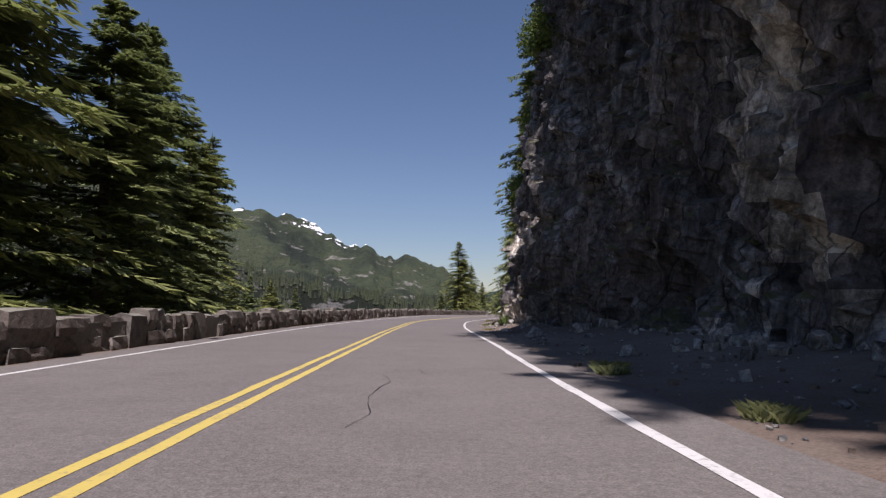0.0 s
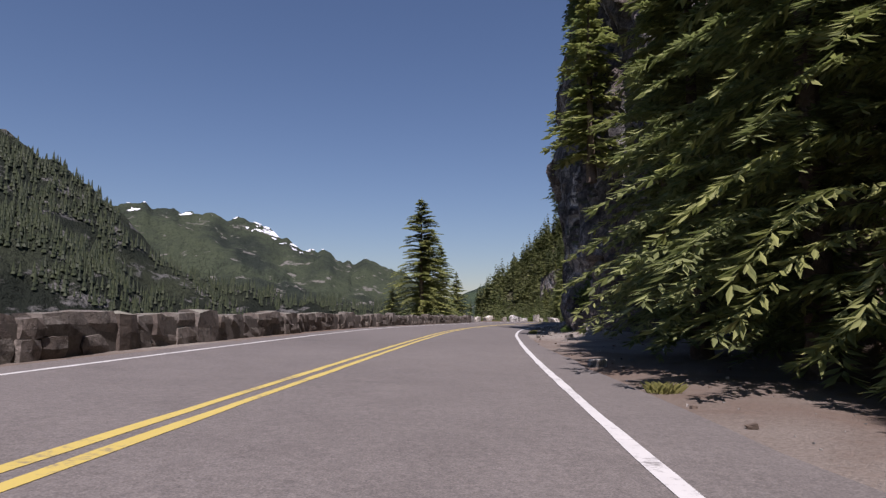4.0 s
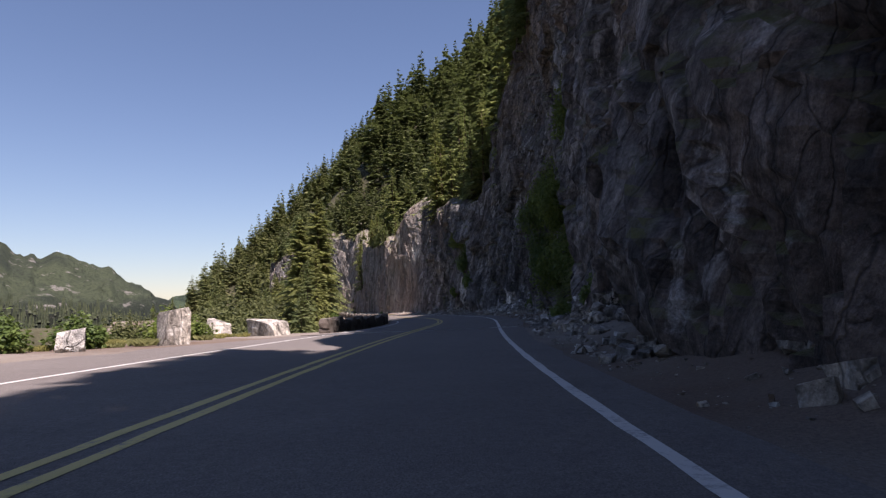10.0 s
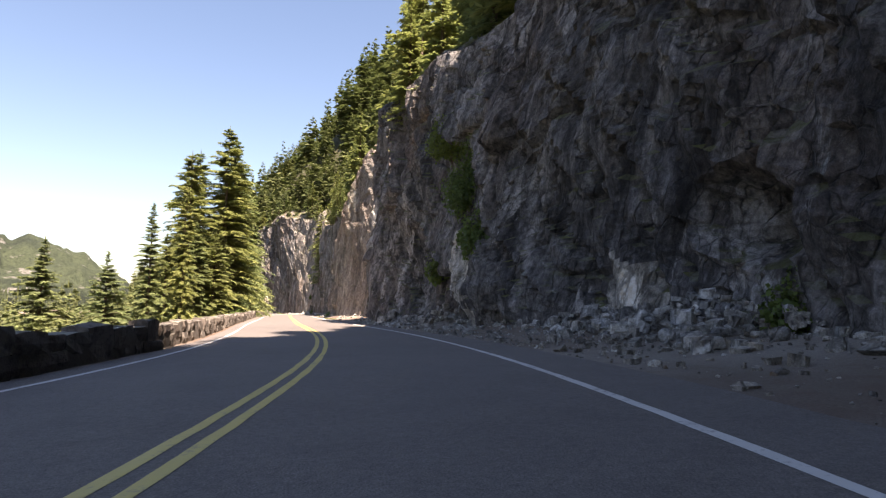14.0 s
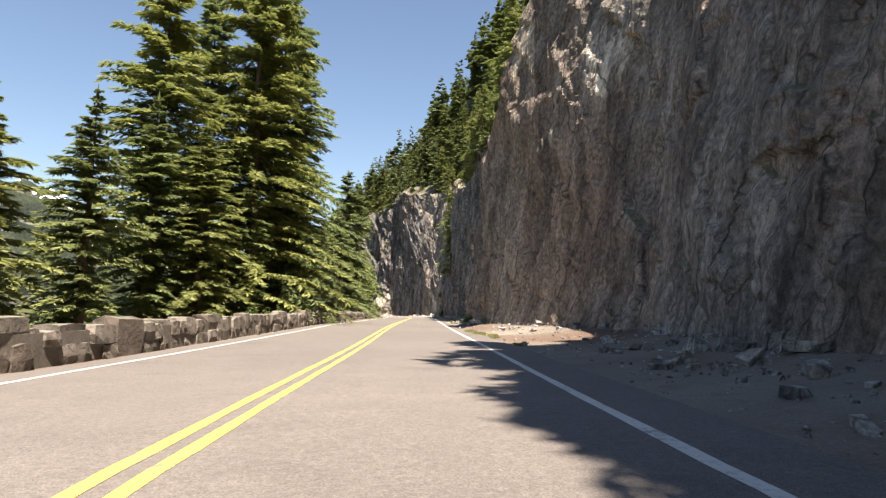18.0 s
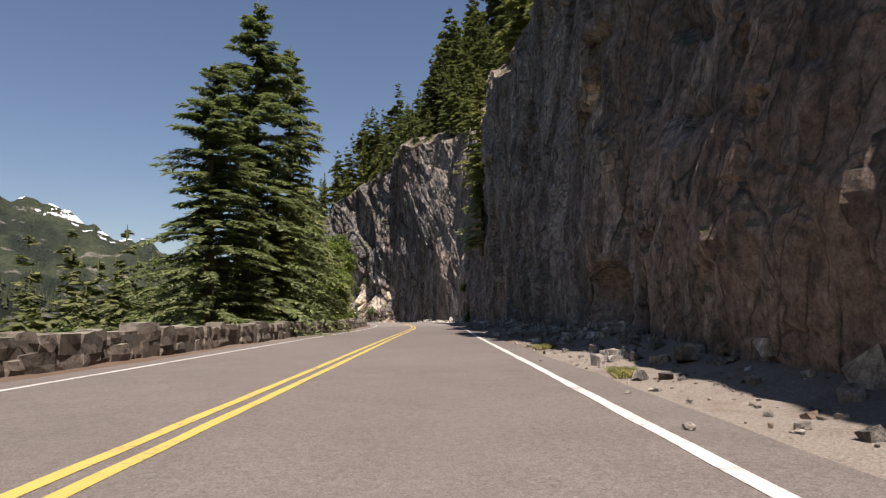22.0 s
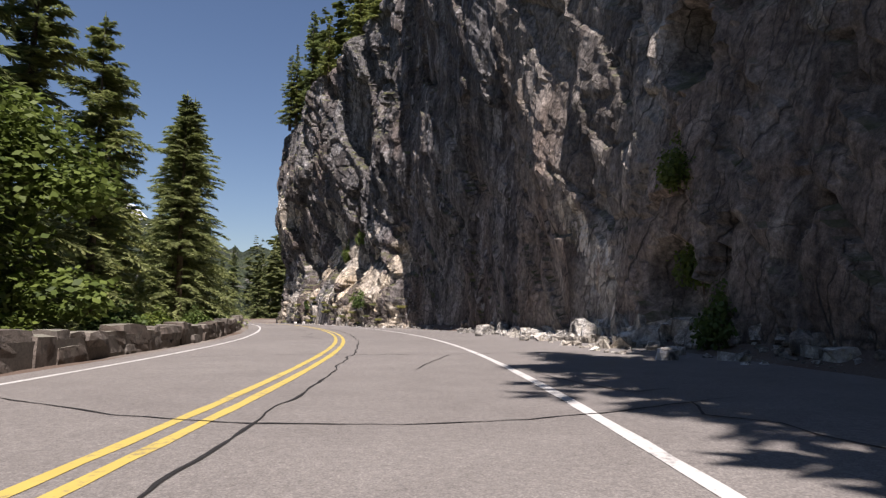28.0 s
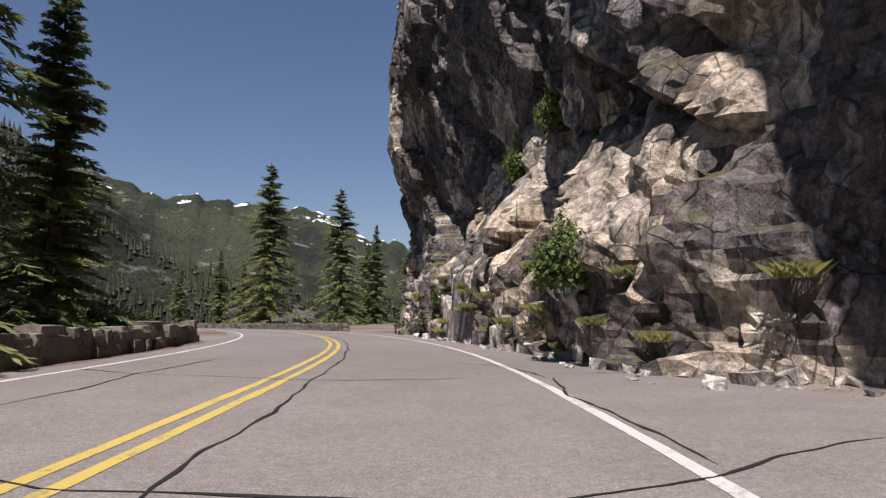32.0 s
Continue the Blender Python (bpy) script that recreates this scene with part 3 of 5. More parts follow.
def crack_line(owner, pts, width=0.035, seed=0):
    """A wandering sealed crack through road places (s, l)."""
    rng = np.random.default_rng(seed)
    p = np.array(pts, float)
    seg = np.hypot(*np.diff(p, axis=0).T)
    d = np.concatenate([[0], np.cumsum(seg)])
    t = np.arange(0, d[-1], 0.12)
    q = np.stack([np.interp(t, d, p[:, 0]), np.interp(t, d, p[:, 1])], 1)
    q += 0.05 * np.stack([fbm(t * 1.3, seed * 3.1, 0.0, 3, 31), fbm(t * 1.3, seed * 3.1, 9.0, 3, 32)], 1)
    g = np.gradient(q, axis=0)
    n = np.stack([-g[:, 1], g[:, 0]], 1) / np.hypot(g[:, 0], g[:, 1])[:, None]
    w = width * (0.35 + 0.9 * np.abs(vnoise(t * 2.1, seed * 1.7, 0.0, 8)))[:, None] * np.clip(np.minimum(t, t[-1] - t) * 2 + 0.2, 0, 1)[:, None]
    a, b = q - n * w, q + n * w
    v = place(np.stack([a[:, 0], b[:, 0]], 1), np.stack([a[:, 1], b[:, 1]], 1), 0.006)
    sheet("crack", v, CRACK, owner)


# ---------------------------------------------------------------- rock face


def face(s, h):
    """Offset of the rock face from the yellow line at height h, before its relief."""
    return foot(s) + h * lean(s)


bench = keyed([(380, 0), (383, 2.2), (390, 2.8), (397, 2.6), (404, 1.8), (411, 0.9), (415, 0)])
brow = keyed([(357, 0), (366, 0.5), (374, 0.6), (382, 0.5), (388, 1.3), (394, 1.9), (400, 2.1), (405, 1.6), (411, 0.5), (415, 0)])
HOLLOWS = [(314.0, 4.2, 0.8, 2.4, 1.8), (351.8, 8.2, 1.1, 1.2, 1.9), (18.5, 1.6, 1.6, 1.5, 1.6), (290.0, 1.2, 2.2, 1.2, 1.1), (352.4, 1.5, 1.6, 1.5, 1.3), (193.0, 3.0, 1.6, 1.1, 1.3), (264.0, 0.9, 2.0, 0.9, 0.8), (86.0, 3.2, 1.0, 1.3, 1.2)]
JOINT = 0.42


def relief(S, h):
    """Offset of the rock's surface from the yellow line: lobes, leaning slabs split by joints, flakes."""
    low = np.clip(h, 0, None)
    step = np.clip((h - 2.6 - 0.9 * vnoise(S / 2.2, 0.0, 0.0, 50)) / 3.4, 0, 1)
    base = face(S, low) + bench(S) * (step - 0.75) - brow(S) * np.clip((h - 8.0 - 1.8 * vnoise(S / 5, 3.0, 0.0, 52)) / 5.0, 0, 1) * (1 + 0.35 * vnoise(S / 4.5, h / 9, 0.0, 54))
    big = 1.1 * fbm(S / 12, h / 15, 0.0, 3, 42)
    warp = 0.32 * fbm(S / 4.2, h / 4.6, 0.0, 4, 46)
    u = S * math.cos(JOINT) - h * math.sin(JOINT)
    v = S * math.sin(JOINT) + h * math.cos(JOINT)
    r1, r2, d1, d2, ou, ov = cells(u / 3.3 + warp, v / 9.0 + 0.5 * warp, 43)
    slabs = (r1 - 0.5) * 1.15 + ou * (r2 - 0.5) * 2.1 + ov * (r1 - 0.45) * 1.3
    joints = 0.3 * np.clip(1 - (d2 - d1) / 0.10, 0, 1)
    w1, w2, f1, f2, wu, wv = cells(u / 1.25 + 1.3 * warp, v / 3.2 + warp, 48)
    plates = (w1 - 0.5) * 0.48 + wu * (w2 - 0.5) * 1.05 + wv * (w1 - 0.4) * 0.6
    joints = joints + 0.14 * np.clip(1 - (f2 - f1) / 0.12, 0, 1)
    q1, q2, e1, e2, pu, pv = cells(u / 0.55 + 2 * warp, v / 1.1 + warp, 44)
    small = (q1 - 0.5) * 0.22 + pu * (q2 - 0.5) * 0.46 + pv * (q1 - 0.4) * 0.28
    t1, t2, g1, g2, tu, tv = cells(S / 0.9 + 3 + warp, h / 0.8 + warp, 53)
    rubble = ((t1 - 0.5) * 0.4 + tu * (t2 - 0.3) * 0.5 + tv * 0.25) * np.clip(bench(S), 0, 1) * np.clip((6.0 - h) / 3, 0, 1)
    near = np.interp(S, [44, 52], [1.0, 0.0])
    n1, n2, m1, m2, nu, nv = cells(S / 1.4 + warp * 1.3 + 7, h / 1.9 + 0.35 * S, 57)
    slabs, small = slabs * (1 - 0.45 * near), small * (1 + near) + near * ((n1 - 0.5) * 0.7 + nu * (n2 - 0.5) * 1.3 + nv * (n1 - 0.3) * 0.9)
    grain = 0.05 * fbm(S * 1.9, h * 1.9, 0.0, 3, 59)
    l = base + (big * np.clip(rugged(S), 0.6, 1) + (slabs + plates + small + joints) * rugged(S) + grain) * np.clip((h + 1.2) / 3.0, 0.25, 1) + rubble
    for at, wide, top, deep in ((358.6, 1.3, 16, 0.45), (362.4, 1.0, 9, 0.4), (86.5, 1.0, 9, 0.5), (35.5, 1.5, 12, 0.9)):
        c = at + 0.3 * h
        back = np.clip((S - c + wide) / wide, 0, 1) * np.clip((c + 3.5 - S) / 3.5, 0, 1)
        l = l - deep * back * np.clip((top - h) / (top * 0.5), 0, 1)
    for at, up, wide, tall, deep in HOLLOWS:
        l = l + deep * np.clip(1.25 - ((S - at - 0.3 * (h - up)) / wide) ** 2 - ((h - up) / tall) ** 2, 0, 1)
    return np.maximum(l, np.where(h > 4.5, 4.1, 4.7))


# stretches of paler rock, freshly broken ones and sunlit ones painted pale: s, s, height, height, thinning, tilt
SCARS_AND_SUNLIT = [(355.3, 356.5, -0.3, 2.8, -0.3, 0.35), (355.3, 356.4, 0.8, 2.6, -0.25, 0.65), (356.9, 358.1, 2.4, 4.8, -0.25, 0.62), (383, 392, -0.3, 7.5, -0.1, 0), (390, 400, 0.2, 8.5, 0.0, 0), (403, 410, 5, 23, 0.35, 0),
         (400, 410, -0.3, 5, 0.0, 0), (396, 401, 7, 13, 0.25, 0), (383.5, 387, 4, 9, 0.05, 0.05), (88.3, 91.2, 1.2, 8.5, 0.0, 0.05), (32, 37, 0.6, 7, -0.05, 0.1), (7, 15, 0.2, 9, 0.05, 0.1), (5, 12, 8, 17, 0.15, 0.1), (195, 198, -0.3, 3, 0.2, 0.1),
         (205, 208, 1, 6, 0.3, 0.3), (248, 252, 9, 14, 0.3, 0.3), (288.5, 291, 4, 10, 0.3, 0.3), (346, 348.5, 5.5, 8.5, 0.15, 0.2), (255, 259, 14, 19, 0.0, 0.1)]
SCAR_AND_SUNLIT = rock_material("fresh_and_sunlit_rock", (0.20, 0.185, 0.165), (0.54, 0.49, 0.42), (0.46, 0.37, 0.25))


def painted_pale(S, h):
    """Whether the rock is painted paler there, as freshly broken and as sunlit rock."""
    found = np.zeros(S.shape, bool)
    for k, (s0, s1, h0, h1, cut, tilt) in enumerate(SCARS_AND_SUNLIT):
        x = S - tilt * (h - h0)
        edge = np.minimum(np.minimum(x - s0, s1 - x) / (s1 - s0) * 2, np.minimum(h - h0 + 0.4, h1 - h) / (h1 - h0) * 2.2)
        near = edge > -0.5
        mask = edge[near] - 0.45 + 0.9 * fbm(S[near] / 1.5, h[near] / 3.0, 0.0, 5, 520 + k) - cut
        found[near] |= mask > 0
    return found


def cliff_piece(name, s0, s1, ds, label, mat):
    s = np.linspace(s0, s1, int((s1 - s0) / ds) + 1)
    rows = 150
    u = np.linspace(0, 1, rows) ** 1.15
    H = rise(s) + 1.6 * fbm(s / 9, 0.0, 0.0, 3, 41)
    h = -0.6 + (H[:, None] + 0.6) * u
    S = np.broadcast_to(s[:, None], h.shape)
    l = relief(S, h)
    v = place(S, l, h)
    # the rounded brow and the slope behind it
    back = []
    for k, (dl, dz) in enumerate(((0.7, 0.5), (2.0, 1.2), (4.5, 2.4), (9.0, 5.0), (16.0, 9.5), (24.0, 14.0))):
        back.append(place(s, l[:, -1] + dl, h[:, -1] + dz + 0.4 * fbm(s / 3, k * 7.0, 0.0, 3, 47))[:, None, :])
    v = np.concatenate([v] + back, 1)
    ob = sheet(name, v, mat, smooth=False)
    ob.data.materials.append(SCAR_AND_SUNLIT)
    slot = np.zeros((v.shape[0] - 1, v.shape[1] - 1), np.int32)
    slot[:, :rows - 1] = painted_pale(S[:-1, :-1], h[:-1, :-1])
    ob.data.polygons.foreach_set("material_index", slot.ravel())
    return tagged(ob, label, "cliff", kind="structure")


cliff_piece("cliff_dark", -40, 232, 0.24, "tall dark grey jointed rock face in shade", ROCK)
cliff_piece("cliff_warm", 232, 365, 0.2, "sheer brown and rusty rock face above the road", ROCK_WARM)
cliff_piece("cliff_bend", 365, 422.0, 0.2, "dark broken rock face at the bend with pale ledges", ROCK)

# ---------------------------------------------------------------- far mountains


def mountain(name, crest, r_foot, mat, label, seed, rough, floor=-95.0, n=260, rows=60):
    """A ridge seen across the valley. crest: heading from the start, elevation angle, distance."""
    c = np.array(crest, float)
    az = np.linspace(c[0, 0], c[-1, 0], n)
    el, r1 = np.interp(az, c[:, 0], c[:, 1]), np.interp(az, c[:, 0], c[:, 2])
    top = r1 * np.tan(np.radians(el)) + rough * 0.25 * fbm(az * 0.9, seed * 1.3, 0.0, 5, seed)
    u = np.concatenate([np.linspace(0, 1, rows), [1.05, 1.15, 1.4]])
    R = r_foot + (r1[:, None] - r_foot) * u
    shape = np.where(u <= 1, 0.25 * u + 0.75 * u ** 1.7, 1 - (u - 1) * 0.6)
    A = np.radians(az)[:, None] + 0 * R
    x, y = R * np.sin(A), R * np.cos(A)
    gully = rough * fbm(x / (rough * 4.2), y / (rough * 4.2), 0.0, 6, seed + 5) * np.clip(np.sin(np.clip(u, 0, 1) * 3.0), 0, 1)
    z = floor + (top[:, None] - floor) * shape + gully
    ob = sheet(name, np.stack([x, y, z], -1), mat, smooth=True)
    return tagged(ob, label, "mountain", kind="structure"), (az, R, x, y, z)


# forest and meadow greens here are lightened to carry the distance haze
SLOPE_GREEN = slope_material("green_mountainside", (0.036, 0.046, 0.036), (0.076, 0.093, 0.056), (0.26, 0.245, 0.22), None, 0.585)
SLOPE_WOOD = slope_material("wooded_ridge", (0.024, 0.030, 0.022), (0.048, 0.056, 0.034), (0.17, 0.165, 0.155), None, 0.55)
SLOPE_FAR = slope_material("distant_hill", (0.035, 0.05, 0.035), (0.06, 0.085, 0.05), (0.2, 0.2, 0.19), None)
_, FAR = mountain("mountain_far", [(-75, 13, 1750), (-48, 12.5, 1850), (-36, 11.4, 1900), (-28, 10.2, 1900), (-24, 9.1, 1900), (-22, 8.9, 1900), (-19.5, 8.5, 1900), (-16, 8.8, 1900), (-13, 8.4, 1900), (-8.6, 5.9, 1900),
                         (-4.4, 5.0, 1900), (0.3, 3.7, 1900), (3.5, 1.6, 1850), (6, -0.5, 1750), (12, -2, 1700)], 1050, SLOPE_GREEN,
         "green mountain with snow along its crest", 61, 54, n=420, rows=90)
_, RIDGE = mountain("mountain_ridge", [(-95, 24, 900), (-60, 21, 980), (-46, 18.4, 1050), (-38, 16.0, 1090), (-34, 14.9, 1120), (-27, 11.2, 1150), (-24, 8.7, 1170), (-21, 5.8, 1190), (-17.5, 3.4, 1200), (-10, 1.6, 1210),
                                       (0, 0.2, 1210), (8, -1.2, 1210), (20, -2.5, 1200)], 520, SLOPE_WOOD, "steep wooded ridge across the valley", 71, 32, n=300)
mountain("mountain_distant", [(-2, 0.0, 5000), (3, 1.2, 5000), (5.5, 2.0, 5000), (8, 3.0, 5000), (9.5, 3.6, 5000), (12, 3.0, 5000), (18, 4.0, 5000), (30, 4, 5000)], 3600,
         SLOPE_FAR, "distant bare hill at the valley's end", 81, 60, n=120, rows=30)

SNOW = plain("old_snow", (0.80, 0.82, 0.86), 0.6, 0.05, 0.06, 0.3, 2.0)


def snowfield(a0, a1, u0, u1, seed, cut):
    """Snow lying in patches along the crest of the far mountain."""
    az, R, x, y, z = FAR
    fine = np.arange(a0, a1, 0.045)
    u = np.arange(u0, 1.0001, 0.003) * 89
    ia = np.interp(fine, az, np.arange(len(az)))
    i, j = np.clip(ia.astype(int), 0, len(az) - 2)[:, None], np.clip(u.astype(int), 0, 88)[None, :]
    ti, tj = ia[:, None] - i, u[None, :] - j

    def at(g):
        return (g[i, j] * (1 - ti) + g[i + 1, j] * ti) * (1 - tj) + (g[i, j + 1] * (1 - ti) + g[i + 1, j + 1] * ti) * tj

    v = np.stack([at(x), at(y), at(z) + 2.0], -1)
    i, j = fine, u
    keep = fbm(v[..., 0] / 38, v[..., 2] / 11, 0.0, 6, seed)[:-1, :-1].ravel() > cut
    f = grid_faces(len(i), len(j))[keep]
    ob = new("snow_patch", mesh("snow_patch", v.reshape(-1, 3), f, SNOW, True))
    tagged(ob, "bright old snow patches along the mountain crest", "snow", kind="stuff")


snowfield(-13.4, -8.3, 0.95, 1.0, 501, 0.5)
snowfield(-27.0, -21.0, 0.95, 1.0, 502, 0.75)
snowfield(-20.5, -13.5, 0.965, 1.0, 503, 0.75)
snowfield(-8.2, -3.0, 0.97, 1.0, 504, 0.75)
snowfield(-46.0, -27.5, 0.94, 1.0, 505, 0.62)

# ---------------------------------------------------------------- trees


def conifer(seed, height, radius, lod, bare=0.06, thin=1.0, droop=0.30):
    """Crown arrays of a conifer: whorls of drooping limbs set with needle sprays."""
    rng = np.random.default_rng(seed)
    step = {0: 0.34, 1: 0.58, 2: 0.95}[lod]
    zs = np.arange(height * bare, height * 0.985, step)
    zs = np.repeat(zs, 6 if lod < 2 else 5)
    nb = len(zs)
    zs = zs + rng.uniform(-0.5, 0.5, nb) * step
    t = np.clip(zs / height, 0, 1)
    lump = 0.8 + 0.35 * vnoise(zs / (height * 0.13), seed * 1.0, 0.0, 91)
    length = radius * ((1 - t) ** 0.75 * 0.97 + 0.03) * rng.uniform(0.62, 1.1, nb) * lump
    length *= np.where(t < 0.12, 0.75 + t * 2, 1)
    az = rng.uniform(0, 2 * np.pi, nb)
    k = {0: 19, 1: 6, 2: 3}[lod]
    u = (np.arange(k) + 0.6) / k
    rows = []
    tri = {0: 3, 1: 2, 2: 1}[lod]
    for side in (-1, 1, 0):
        uu = u if side else np.array([0.72, 0.97])
        U = np.broadcast_to(uu, (nb, len(uu))) + rng.uniform(-0.5, 0.5, (nb, len(uu))) * (0.7 / k)
        U = np.clip(U, 0.06, 1.0)
        r = U * length[:, None]
        up = (0.22 + 0.5 * t[:, None] ** 2) * r - (droop + 0.12) * U ** 2 * length[:, None]
        ca, sa = np.cos(az)[:, None], np.sin(az)[:, None]
        base = np.stack([r * ca, r * sa, zs[:, None] + up], -1)
        size = (0.42 * (1 - 0.55 * U) * length[:, None] + 0.14) * rng.uniform(0.7, 1.2, U.shape) * (0.95, 1.2, 1.9)[lod]
        size = np.minimum(size, (0.52, 0.9, 9.0)[lod])
        if not side:
            size = size * 0.8
        for b in range(tri):
            ang = side * rng.uniform(0.55, 1.15, U.shape) + (rng.uniform(-0.6, 0.6, U.shape) if b else 0)
            sz = size * (1.0 if b == 0 else rng.uniform(0.5, 0.85, U.shape))
            d = np.stack([np.cos(az[:, None] + ang), np.sin(az[:, None] + ang), -rng.uniform(0.05, 0.55, U.shape)], -1)
            d /= np.linalg.norm(d, axis=-1, keepdims=True)
            side_v = np.stack([-np.sin(az[:, None] + ang), np.cos(az[:, None] + ang), rng.uniform(-0.45, 0.45, U.shape)], -1)
            w = (0.125, 0.2, 0.42)[lod] * sz[..., None]
            off = base + (0 if b == 0 else d * 0.25 * sz[..., None])
            mid = off + d * sz[..., None] * 0.45
            sag = np.array([0, 0, -0.03])
            rows.append(np.stack([off, mid + side_v * w + sag * sz[..., None], off + d * sz[..., None], mid - side_v * w + sag * sz[..., None]], -2).reshape(-1, 4, 3))
    # leader
    tip = np.array([[[0, 0, height * 0.94], [0.09, 0, height * 0.965], [0, 0, height * 1.01], [-0.09, 0, height * 0.965]],
                    [[0, 0, height * 0.94], [0, 0.09, height * 0.965], [0, 0, height * 1.01], [0, -0.09, height * 0.965]]])
    q = np.concatenate(rows + [tip])
    if thin < 1:
        q = q[rng.random(len(q)) < thin]
    v = q.reshape(-1, 3)
    i = np.arange(len(q))[:, None] * 4
    f = np.concatenate([i + np.array([[0, 1, 2]]), i + np.array([[0, 2, 3]])])
    return v, f


def trunk_arrays(height, r0, sides=7, bend=0.0, seed=0):
    rng = np.random.default_rng(seed)
    zs = np.concatenate([[-1.2, 0, 0.4], np.linspace(1.2, height, 9)])
    rad = r0 * np.clip(1 - zs / height, 0.02, 1) ** 0.9
    rad[:2] *= 1.25
    a = np.linspace(0, 2 * np.pi, sides, endpoint=False)
    wx, wy = bend * np.sin(zs * 0.3 + seed), bend * np.cos(zs * 0.23 + seed)
    v = np.stack([wx[:, None] + rad[:, None] * np.cos(a), wy[:, None] + rad[:, None] * np.sin(a), np.repeat(zs[:, None], sides, 1)], -1)
    n = len(zs)
    i = np.arange(n - 1)[:, None] * sides
    j = np.arange(sides)[None, :]
    jn = (j + 1) % sides
    f = np.stack([i + j, i + jn, i + sides + jn, i + sides + j], -1).reshape(-1, 4)
    return v.reshape(-1, 3), f


class Kind:
    """A kind of tree: shared meshes for trunk and crown."""

    def __init__(self, name, seed, height, radius, lod, label, **more):
        self.height, self.name, self.label = height, name, label
        v, f = conifer(seed, height, radius, lod, **more)
        self.crown = mesh("crown", v, f, NEEDLE if lod < 2 else NEEDLE_FAR)
        tv, tf = trunk_arrays(height * 0.97, 0.016 * height + 0.05, 8 if lod == 0 else 5, 0.03, seed)
        self.trunk = mesh("trunk", tv, tf, BARK, True)
        self.first = None

    def plant(self, p, height, spin, wide=1.0, label="", group="roadside conifers"):
        k = height / self.height
        m = Matrix.Translation(p) @ Matrix.Rotation(spin, 4, "Z") @ Matrix.Diagonal((k * wide, k * wide, k, 1))
        top = thing(self.name, m, label or self.label, "tree", group)
        part("trunk", self.trunk, top)
        part("crown", self.crown, top)
        return top


SPRUCE = [Kind("conifer", 101, 18, 5.2, 0, "tall dense green conifer with drooping branches", bare=0.03),
          Kind("conifer", 102, 18, 4.6, 0, "slender green conifer with drooping branches", bare=0.04),
          Kind("conifer", 103, 15, 4.6, 0, "bushy green conifer with drooping branches", bare=0.02)]
TALL = Kind("conifer", 104, 24, 5.4, 0, "tall conifer with high overhanging branches", bare=0.27)
MIDS = [Kind("conifer", 111, 18, 4.2, 1, "green conifer on the slope above the cliff", bare=0.05),
        Kind("conifer", 112, 20, 3.7, 1, "narrow green conifer on the slope", bare=0.08),
        Kind("conifer", 113, 14, 3.8, 1, "small green conifer on the slope", bare=0.02)]
FARS = [conifer(121, 16, 3.6, 2), conifer(122, 18, 3.4, 2), conifer(123, 13, 3.4, 2)]


def ground_under(s, l):
    p = place(s, l, 0.0)
    return float(p[2] + drop(np.array(l), verge_left(s)))


def plant(kind, s, l, top, spin=0.0, wide=1.0, label="", group="roadside conifers"):
    """A tree left of the road whose tip reaches top above the road."""
    p = place(s, l, 0.0)
    z = ground_under(s, l) - 0.1
    return kind.plant((float(p[0]), float(p[1]), z), top - z, spin, wide, label, group)


A, B, C = SPRUCE
# each grove: kind, station, offset, tip above the road, width
FIRST = [(A, 14, -10.5, 20, 1.1), (A, 17, -12.5, 16, 1.2), (A, 21, -9.5, 12, 1.2), (A, 26, -11, 13.5, 1.1), (C, 31, -11, 9.5, 1.1), (A, 31, -13.4, 15, 1.0), (A, 35, -13, 12.4, 1.1), (C, 24, -16, 12, 1.2), (C, 36, -15, 7, 1.1), (A, 38.5, -13.4, 12.2, 0.95),
         (C, 52, -16, 3.8, 1.1), (B, 55, -19, 4.2, 1.1), (C, 60, -17, 3.0, 1.1), (C, 66, -20, 4, 1.1), (B, 71, -19, 3.4, 1.1)]
SECOND = [(A, 122, -12.2, 15.2, 1.2), (C, 128, -15, 6.5, 1.3), (C, 121, -15.5, 4.5, 1.3), (C, 133, -15.5, 5.5, 1.2), (A, 138, -19, 13.4, 1.15), (A, 141, -18.5, 12, 1.05), (C, 148.5, -19.5, 8.3, 1.15),
          (B, 206, -13, 3.5, 1), (C, 214, -12.5, 4.3, 1), (C, 226, -12.5, 4.8, 1.1), (B, 234, -11.5, 9.5, 0.9), (B, 240, -10.0, 13.0, 0.7), (C, 246, -12.5, 8.5, 1.0), (C, 251.5, -12, 10, 1.0), (C, 255, -11, 11, 1)]
THIRD = [(A, 259, -12.5, 20, 0.95), (A, 264, -8.8, 25, 0.9), (A, 268, -8.2, 24.5, 0.88), (A, 271.5, -7.9, 22, 0.85), (C, 262, -9.5, 12, 1.1), (C, 268, -7.6, 11, 0.9), (C, 272, -7.4, 10, 0.9), (C, 256, -9.0, 10, 1.1), (A, 266, -12.5, 22, 0.9)]
FOURTH = [(A, 301, -8.9, 13.5, 1.15), (A, 306, -8.4, 19.5, 0.95), (A, 311, -7.7, 19, 0.8), (C, 306, -7.2, 8.5, 1.0), (C, 303, -7.6, 8, 0.9), (C, 309, -7.8, 7.5, 0.9), (C, 316, -8.6, 7.2, 1.0), (B, 322, -10, 9.3, 1.0), (C, 328, -8.8, 11.5, 0.85), (C, 319, -9.2, 7, 1),
          (B, 334, -10.2, 13.5, 0.85), (C, 331, -12, 10, 1), (A, 341, -11.6, 16, 0.75), (B, 344, -13, 17, 0.85), (A, 349, -12.4, 19, 0.75), (A, 355, -11.4, 19.5, 0.7), (B, 360, -11.0, 17, 0.85)]
